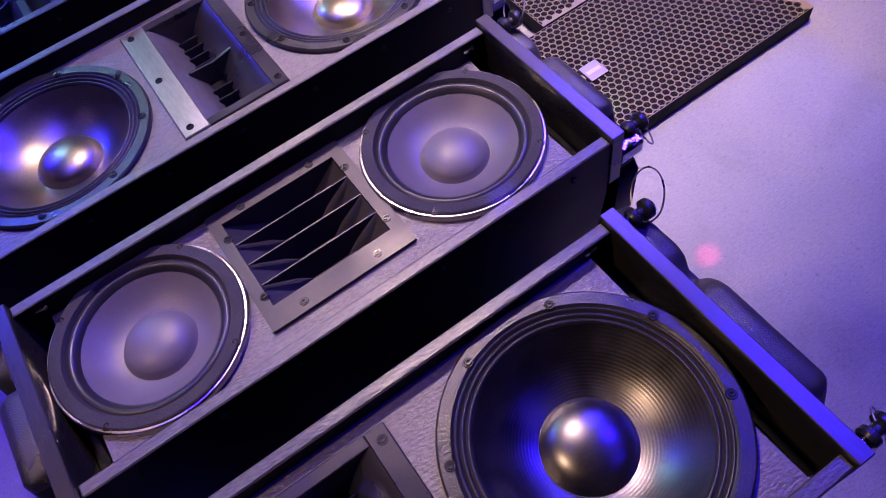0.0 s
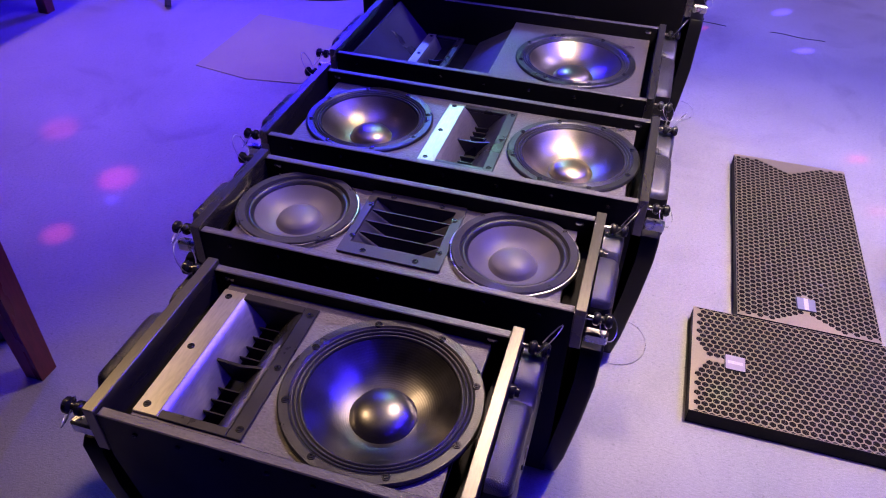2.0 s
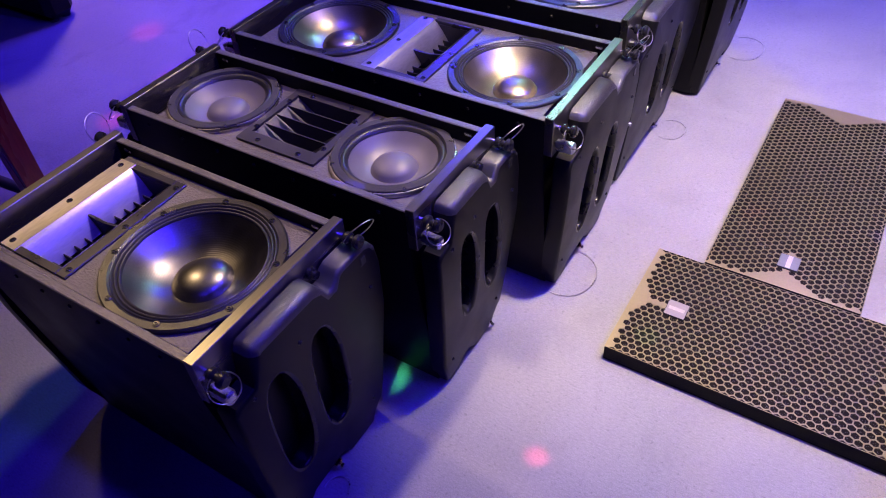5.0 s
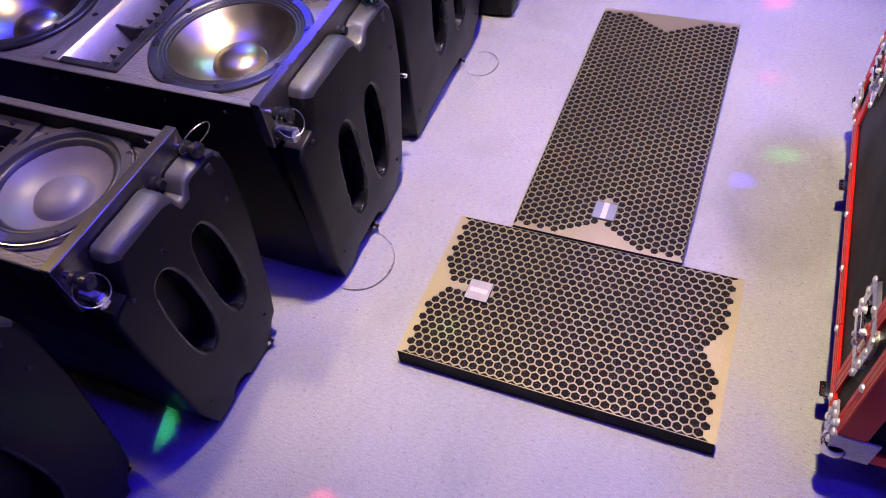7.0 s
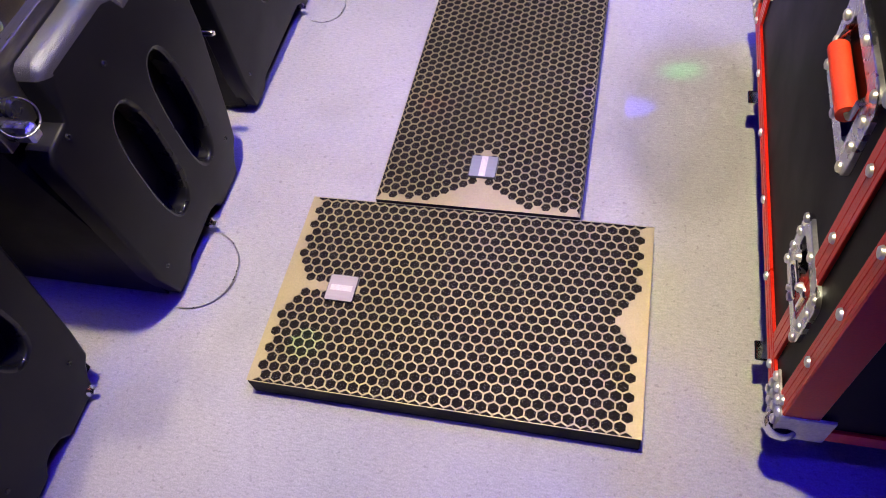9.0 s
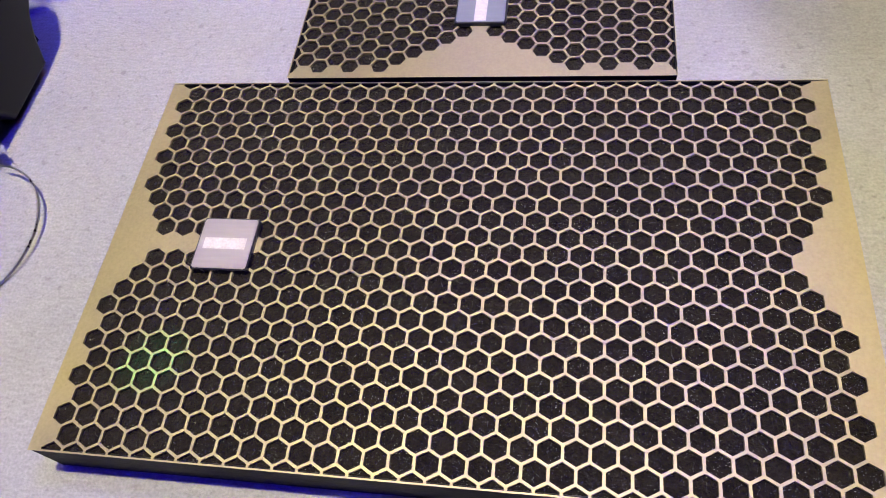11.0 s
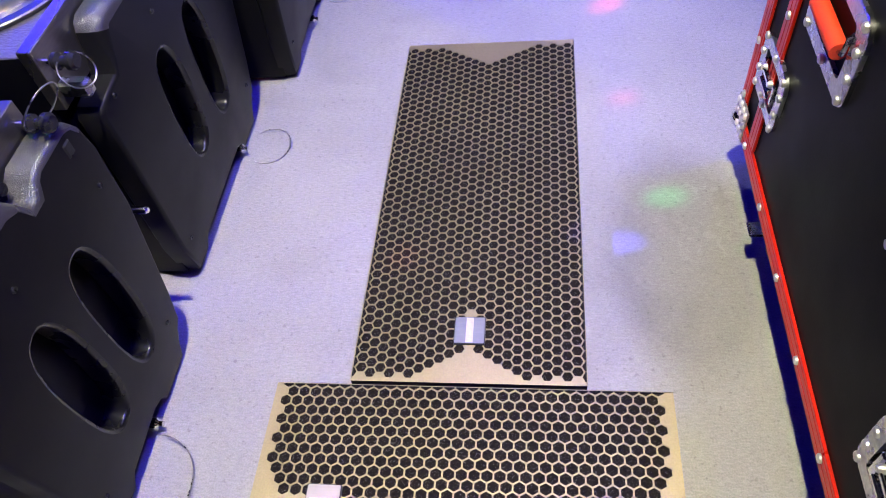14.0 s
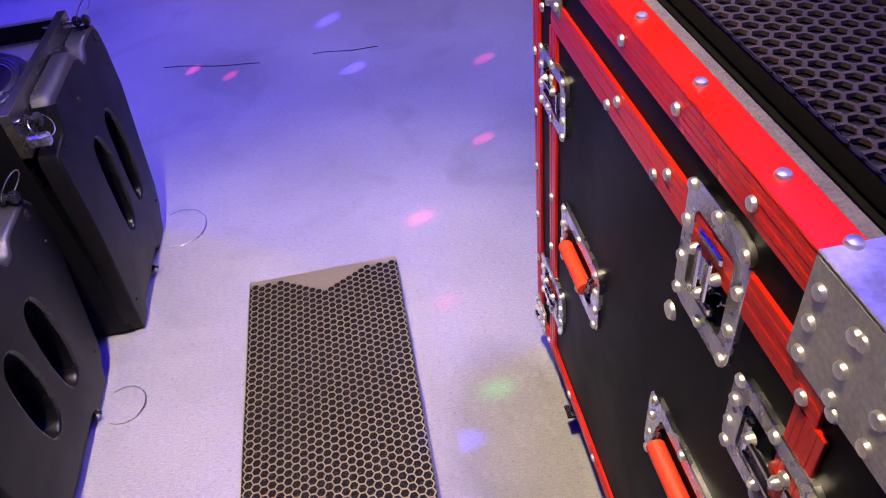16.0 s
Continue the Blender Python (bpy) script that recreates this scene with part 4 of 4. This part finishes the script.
def ridged(a0, a1, fixed0, fixed1, axis):
    """An edge strip with fine ridges along it, on the case's long side. axis: which way it runs."""
    g = Geo()
    n = 5
    for k in range(n):
        f0, f1 = fixed0 + (fixed1 - fixed0) * k / n, fixed0 + (fixed1 - fixed0) * (k + 1) / n
        if axis == "y":
            g.box(X - 0.0008 - 0.0005 * (k % 2), X + 0.0042, a0, a1, f0, f1 + 0.0001, 0.0007)
        else:
            g.box(X - 0.0008 - 0.0005 * (k % 2), X + 0.0042, f0, f1 + 0.0001, a0, a1, 0.0007)
    return g


E = 0.036
for geo in (ridged(Y0 + 0.03, Y1 - 0.03, Z1 - E, Z1, "y"), ridged(Y0 + 0.02, Y1 - 0.02, Z0, Z0 + E * 0.9, "y"),
            ridged(Z0 + 0.03, Z1 - 0.04, Y0, Y0 + E * 0.9, "z"), ridged(Z0 + 0.03, Z1 - 0.04, Y1 - E * 0.9, Y1, "z"),
            ridged(Y0 + 0.10, Y1 - 0.10, 0.812, 0.858, "y"), ridged(Z0 + E, 0.812, 0.098, 0.136, "z"), ridged(Z0 + E, 0.812, 0.760, 0.794, "z")):
    part("red_edging", geo, RED, case, "ridged red aluminium edging")
part("red_edging", Geo().box(X - 0.001, X + 0.034, Y0 + 0.03, Y1 - 0.03, Z1, Z1 + 0.0035, 0.001), RED, case, "flat red aluminium rim")
part("red_edging", Geo().box(XE - 0.034, XE + 0.001, Y0 + 0.03, Y1 - 0.03, Z1, Z1 + 0.0035, 0.001), RED, case)
for yy in ((Y0, Y0 + 0.034), (Y1 - 0.034, Y1)):
    part("red_edging", Geo().box(X + 0.04, XE - 0.04, yy[0], yy[1], Z1, Z1 + 0.0035, 0.001), RED, case)
for b in ((X, X + 0.042, Z0 + 0.03, Z1 - 0.03), (XE - 0.042, XE, Z0 + 0.03, Z1 - 0.03), (X + 0.06, XE - 0.06, Z0, Z0 + 0.03), (X + 0.06, XE - 0.06, Z1 - 0.034, Z1)):
    part("red_edging", Geo().box(b[0], b[1], Y0 - 0.001, Y0 + 0.0045, b[2], b[3], 0.001), RED, case)

RIVET = shared("rivet", Geo().lathe((0, 0, 0), [(0.0068, 0), (0.0066, 0.0016), (0.0056, 0.0035), (0.0027, 0.0045), (0, 0.0047)], 14), NICKEL)
to_side = pose(0, 0, 0, 0, -90, 0)


def rivet(parent, y, z, x=X - 0.0015, turn=to_side):
    piece("rivet", RIVET, parent, (x, y, z), turn)


for k in range(6):
    y = Y0 + 0.09 + (Y1 - Y0 - 0.18) * k / 5
    rivet(case, y, Z1 - 0.018); rivet(case, y, Z0 + 0.017)
    if k not in (1, 4):
        rivet(case, y, 0.845); rivet(case, y + 0.03, 0.824)
    piece("rivet", RIVET, case, (X + 0.017, y, Z1 + 0.0035))
for k in range(7):
    z = Z0 + 0.07 + (Z1 - Z0 - 0.16) * k / 6
    rivet(case, Y0 + 0.016, z); rivet(case, Y1 - 0.016, z)
    if k in (1, 2, 3, 5):
        rivet(case, 0.117, z); rivet(case, 0.777, z)
for y, z in ((0.342, 0.693), (0.165, 0.563)):
    piece("rivet", RIVET, case, (X + 0.0045, y, z), to_side @ Matrix.Diagonal((1.7, 1.7, 1.4, 1)))


def dish(parent, name, y, z, w, h, label):
    """A pressed metal dish let into the side panel, with rivets round it."""
    put = lambda a, b, q: (X - 0.0024 + q, y + a, z + b)
    out = rounded(0, 0, w, h, 0.020, 4)
    hole = rounded(0, 0, w * 0.64, h * 0.62, 0.008, 4)
    g = Geo()
    holed(g, inset(out, 0.001), [hole], put, 0.013)
    n = len(out)
    g.add([put(*p, 0) for p in inset(out, 0.001)] + [put(*p, 0.001) for p in out] + [put(*p, 0.0075) for p in out],
          [(k * n + i, k * n + (i + 1) % n, k * n + n + (i + 1) % n, k * n + n + i) for k in range(2) for i in range(n)])
    # floor of the dish
    g.add([put(*p, 0.0128) for p in hole], [tuple(range(len(hole)))])
    d = part(name, g, STEEL, parent, label)
    for a in (-0.42, 0, 0.42):
        for b in (-0.42, 0.42):
            rivet(d, y + a * w, z + b * h, X - 0.0024)
    for b in (-0.15, 0.15):
        for a in (-0.43, 0.43):
            rivet(d, y + a * w, z + b * h, X - 0.0024)
    return d


for y in (0.628, 0.258):
    d = dish(case, "handle_dish", y, 0.497, 0.184, 0.120, "pressed steel handle dish")
    g = Geo()
    g.tube([(X - 0.008, y + q, 0.495) for q in (-0.050, -0.047, -0.04, 0.04, 0.047, 0.050)], 0.0115, 14)
    gr = part("grip", g, GRIP, d, "bright red rubber grip")
    for s in (-1, 1):
        g = Geo()
        g.tube([(X + 0.004, y + s * 0.056, 0.530), (X - 0.004, y + s * 0.056, 0.517), (X - 0.008, y + s * 0.056, 0.497), (X - 0.008, y + s * 0.046, 0.495)], 0.004, 8)
        part("handle_bail", g, STEEL, d)


def butterfly(y, z, turn):
    w, h = (0.114, 0.150) if turn else (0.135, 0.105)
    d = dish(case, "latch_dish", y, z, w, h, "chrome recessed butterfly latch")
    g = Geo()
    g.lathe((X - 0.006, y, z), [(0, 0), (0.016, 0), (0.016, 0.006), (0.011, 0.010), (0, 0.010)], 20, "x")
    part("hub", g, CHROME, d)
    g = Geo()
    if turn:
        for s in (-1, 1):
            g.box(X - 0.010, X - 0.006, y - 0.004 + s * 0.010, y + 0.004 + s * 0.010, z - 0.024, z + 0.024, 0.0015)
        g.box(X - 0.006, X + 0.004, y - 0.022, y + 0.022, z + 0.026, z + 0.036, 0.002)
        g.box(X - 0.006, X + 0.004, y - 0.018, y + 0.018, z - 0.038, z - 0.028, 0.002)
    else:
        for s in (-1, 1):
            g.box(X - 0.010, X - 0.006, y - 0.024, y + 0.024, z - 0.004 + s * 0.010, z + 0.004 + s * 0.010, 0.0015)
        g.box(X - 0.006, X + 0.004, y + 0.026, y + 0.036, z - 0.022, z + 0.022, 0.002)
        g.box(X - 0.006, X + 0.004, y - 0.038, y - 0.028, z - 0.018, z + 0.018, 0.002)
    part("butterfly", g, CHROME, d, "chrome butterfly wing")
    for k in range(3):
        a = radians(30 + 120 * k)
        part("latch_lug", Geo().lathe((X - 0.004, y + 0.024 * math.cos(a), z + 0.024 * math.sin(a)), [(0, 0), (0.006, 0), (0.006, -0.004), (0.0035, -0.008), (0, -0.008)], 12, "x"), NICKEL, d)
    part("latch_spring", Geo().tube([(X + 0.002 - 0.004 * math.sin(q), y - 0.030 + 0.0025 * q, z - 0.016 + 0.004 * math.cos(q)) for q in [0.5 * k for k in range(48)]], 0.0012, 5), CHROME, d)
    return d


butterfly(0.279, 0.808, True)
for z in (0.715, 0.290):
    butterfly(0.140, z, False)
    butterfly(0.775, z, False)

# ball and plate corners
for y, dy in ((Y0, 1), (Y1, -1)):
    for z, dz in ((Z0, 1), (Z1, -1)):
        for x, dx_ in ((X, 1), (XE, -1)):
            g = Geo()
            a, az = (0.150, 0.092) if dz < 0 else (0.062, 0.062)
            g.box(x - dx_ * 0.003, x + dx_ * 0.001, y - dy * 0.003, y + dy * a, z - dz * 0.003, z + dz * az, 0.001)
            g2 = Geo().box(x - dx_ * 0.003, x + dx_ * az, y - dy * 0.0032, y + dy * 0.001, z - dz * 0.003, z + dz * az, 0.001)
            co = part("corner_plate", g, ZINC, case, "riveted steel corner")
            part("corner_wing", g2, ZINC, co)
            if dz < 0:
                part("corner_wing", Geo().box(x - dx_ * 0.003, x + dx_ * 0.070, y - dy * 0.003, y + dy * 0.150, z + 0.0036, z + 0.0066, 0.001), ZINC, co)
            part("corner_ball", Geo().lathe((x + dx_ * 0.010, y + dy * 0.010, z + dz * 0.010), [(0.022 * math.sin(radians(q)), -0.022 * math.cos(radians(q))) for q in range(0, 181, 15)], 24), CHROME, co)
            if dx_ > 0:
                for p, q in ((0.13, 0.45), (0.13, 0.85), (0.38, 0.20), (0.38, 0.55), (0.38, 0.87), (0.64, 0.20), (0.64, 0.55), (0.64, 0.87), (0.90, 0.20), (0.90, 0.52), (0.90, 0.86)):
                    piece("rivet", RIVET, co, (x - 0.003, y + dy * a * p, z + dz * az * q), to_side)
                if dz < 0:
                    for p, q in ((0.02, 0.03), (0.052, 0.05), (0.02, 0.085), (0.052, 0.12), (0.02, 0.148)):
                        piece("rivet", RIVET, co, (x + p, y + dy * q, z + 0.0066))
# castors
for x in (X + 0.055, XE - 0.09):
    for y in (0.150, 0.660):
        g = Geo()
        g.box(x - 0.045, x + 0.045, y - 0.05, y + 0.05, Z0 - 0.006, Z0 + 0.003, 0.001)
        g.box(x - 0.024, x - 0.020, y - 0.030, y + 0.030, 0.045, Z0 - 0.006, 0.001)
        g.box(x + 0.020, x + 0.024, y - 0.030, y + 0.030, 0.045, Z0 - 0.006, 0.001)
        c = part("castor", g, STEEL, case, "steel castor fork")
        part("wheel", Geo().lathe((x - 0.017, y, 0.049), [(0, 0), (0.040, 0), (0.0485, 0.005), (0.0485, 0.029), (0.040, 0.034), (0, 0.034)], 32, "x"), RUBBER, c, "black rubber wheel")
        g = Geo()
        g.box(x - 0.062, x - 0.024, y - 0.016, y + 0.016, 0.070, 0.076, 0.002)
        part("brake_pedal", g, CHROME, c)

# ---- grilled loudspeaker that sits in the open case ----
lx0, lx1, ly0, ly1 = X + 0.062, XE - 0.05, Y0 + 0.05, Y1 - 0.05
th = thing("grilled_loudspeaker", ((lx0 + lx1) / 2, (ly0 + ly1) / 2, Z0 + 0.02), "black loudspeaker with hexagon grille packed in the open case", "loudspeaker")
part("body", Geo().box(lx0, lx1, ly0, ly1, Z0 + 0.02, Z1 - 0.006, 0.006), BOXPAINT, th)
part("perforated_sheet", hex_face(ly1 - ly0, lx1 - lx0, lambda u, v: u < 0.012, lambda u, v, w: (lx0 + v, ly0 + u, Z1 + 0.022 - w), wall=0.0019, depth=0.004), DARKGRILLE, th, "dark hexagon-punched grille")
part("foam_lining", Geo().box(lx0 + 0.002, lx1 - 0.002, ly0 + 0.002, ly1 - 0.002, Z1 - 0.005, Z1 + 0.016, 0.001), DEEP, th, "charcoal acoustic foam")
g = Geo().box(X + 0.018, lx0 - 0.008, Y0 + 0.02, Y1 - 0.02, Z1 - 0.06, Z1 - 0.003, 0.003)
solo("foam_strip", g, PACKFOAM, "brown packing foam strip inside the case rim", "foam")

# ---- things round the floor ----
def table(base, w, d, h, label, leg=0.066, name="wooden_bench"):
    x, y = base
    t = thing(name, (x, y, 0), label, "bench", "benches along the hall")
    part("seat", Geo().box(x - w / 2, x + w / 2, y - d / 2, y + d / 2, h - 0.045, h, 0.008), WOOD, t)
    for sx in (-1, 1):
        for sy in (-1, 1):
            lx, ly = x + sx * (w / 2 - 0.045), y + sy * (d / 2 - 0.045)
            g = Geo()
            a, b = leg / 2, leg * 0.38
            g.add([(lx + p * b, ly + q * b, 0) for p, q in ((-1, -1), (1, -1), (1, 1), (-1, 1))] + [(lx + p * a, ly + q * a, h - 0.045) for p, q in ((-1, -1), (1, -1), (1, 1), (-1, 1))],
                  [(0, 1, 2, 3), (4, 5, 6, 7), (0, 1, 5, 4), (1, 2, 6, 5), (2, 3, 7, 6), (3, 0, 4, 7)])
            part("leg", g, WOOD, t)
    part("apron", Geo().box(x - w / 2 + 0.04, x + w / 2 - 0.04, y - d / 2 + 0.035, y - d / 2 + 0.055, h - 0.10, h - 0.045, 0.002), WOOD, t)
    part("apron", Geo().box(x - w / 2 + 0.04, x + w / 2 - 0.04, y + d / 2 - 0.055, y + d / 2 - 0.035, h - 0.10, h - 0.045, 0.002), WOOD, t)
    return t


table((-1.88, -0.525), 0.68, 0.46, 0.600, "dark red-brown wooden bench on tapered legs")
table((-3.43, 1.335), 0.70, 0.58, 0.600, "dark red-brown wooden bench near the blue light")

# cardboard sheet on the floor
g = Geo()
g.prism([(-2.13, 1.30), (-1.865, 1.255), (-1.56, 1.30), (-1.60, 1.84), (-2.13, 1.89)], 0.0, 0.004, "z")
solo("cardboard_sheet", g, CARD, "flat brown cardboard sheet on the concrete", "cardboard", base=(-1.85, 1.5, 0))

# light stand foot
ls = thing("light_stand", (-2.75, 2.25, 0), "black and white tripod light stand on the floor", "light stand")
part("pole", Geo().tube([(-2.75, 2.25, 0.10), (-2.75, 2.25, 2.3)], 0.016, 12), RUBBER, ls)
for k in range(3):
    a = radians(-70 + 120 * k)
    tip = (-2.75 + 0.48 * math.cos(a), 2.25 + 0.48 * math.sin(a), 0.016)
    lg = part("leg", Geo().tube([(-2.75, 2.25, 0.55), tip], 0.013, 10), WHITEP, ls, "white tube leg")
    part("rubber_foot", Geo().tube([tuple(Vector(tip) + 0.06 * (Vector((-2.75, 2.25, 0.55)) - Vector(tip)).normalized()), tip], 0.0155, 10), RUBBER, lg)
# thin cable on the floor
pts = [(-3.3 + 0.11 * i, 1.95 + 0.05 * math.sin(i * 0.9) + 0.02 * i, 0.004) for i in range(16)]
solo("floor_cable", Geo().tube(pts, 0.004, 6), RUBBER, "thin black cable lying on the floor", "cable")
# hairline wire across the floor behind the long grille
for a, b in (((-0.28, 2.63), (0.10, 2.525)), ((0.31, 2.53), (0.56, 2.495))):
    pts = [(a[0] + (b[0] - a[0]) * i / 8, a[1] + (b[1] - a[1]) * i / 8 + 0.006 * math.sin(i), 0.0016) for i in range(9)]
    solo("floor_wire", Geo().tube(pts, 0.0016, 5), RUBBER, "hair-thin black wire on the concrete", "wire")

# black equipment box far back on the floor
bx = thing("equipment_box", (-3.02, 0.59, 0), "tall black equipment box standing on the floor", "box")
part("body", Geo().box(-3.30, -2.75, 0.52, 0.66, 0.012, 1.15, 0.03), PLASTIC, bx)
for fx in (-3.24, -2.80):
    for fy in (0.56, 0.62):
        part("foot", Geo().lathe((fx, fy, 0), [(0, 0), (0.02, 0), (0.022, 0.014), (0, 0.014)], 12), RUBBER, bx)
# folded stand under the bench
st = thing("folded_stand", (-1.95, -0.36, 0), "black round-tube stand leaning under the bench", "stand")
part("tube", Geo().tube([(-2.35, -0.52, 0.30), (-1.75, -0.27, 0.020)], 0.018, 12), RUBBER, st)
part("end_cap", Geo().tube([(-1.765, -0.276, 0.027), (-1.735, -0.264, 0.020)], 0.021, 12), RUBBER, st)
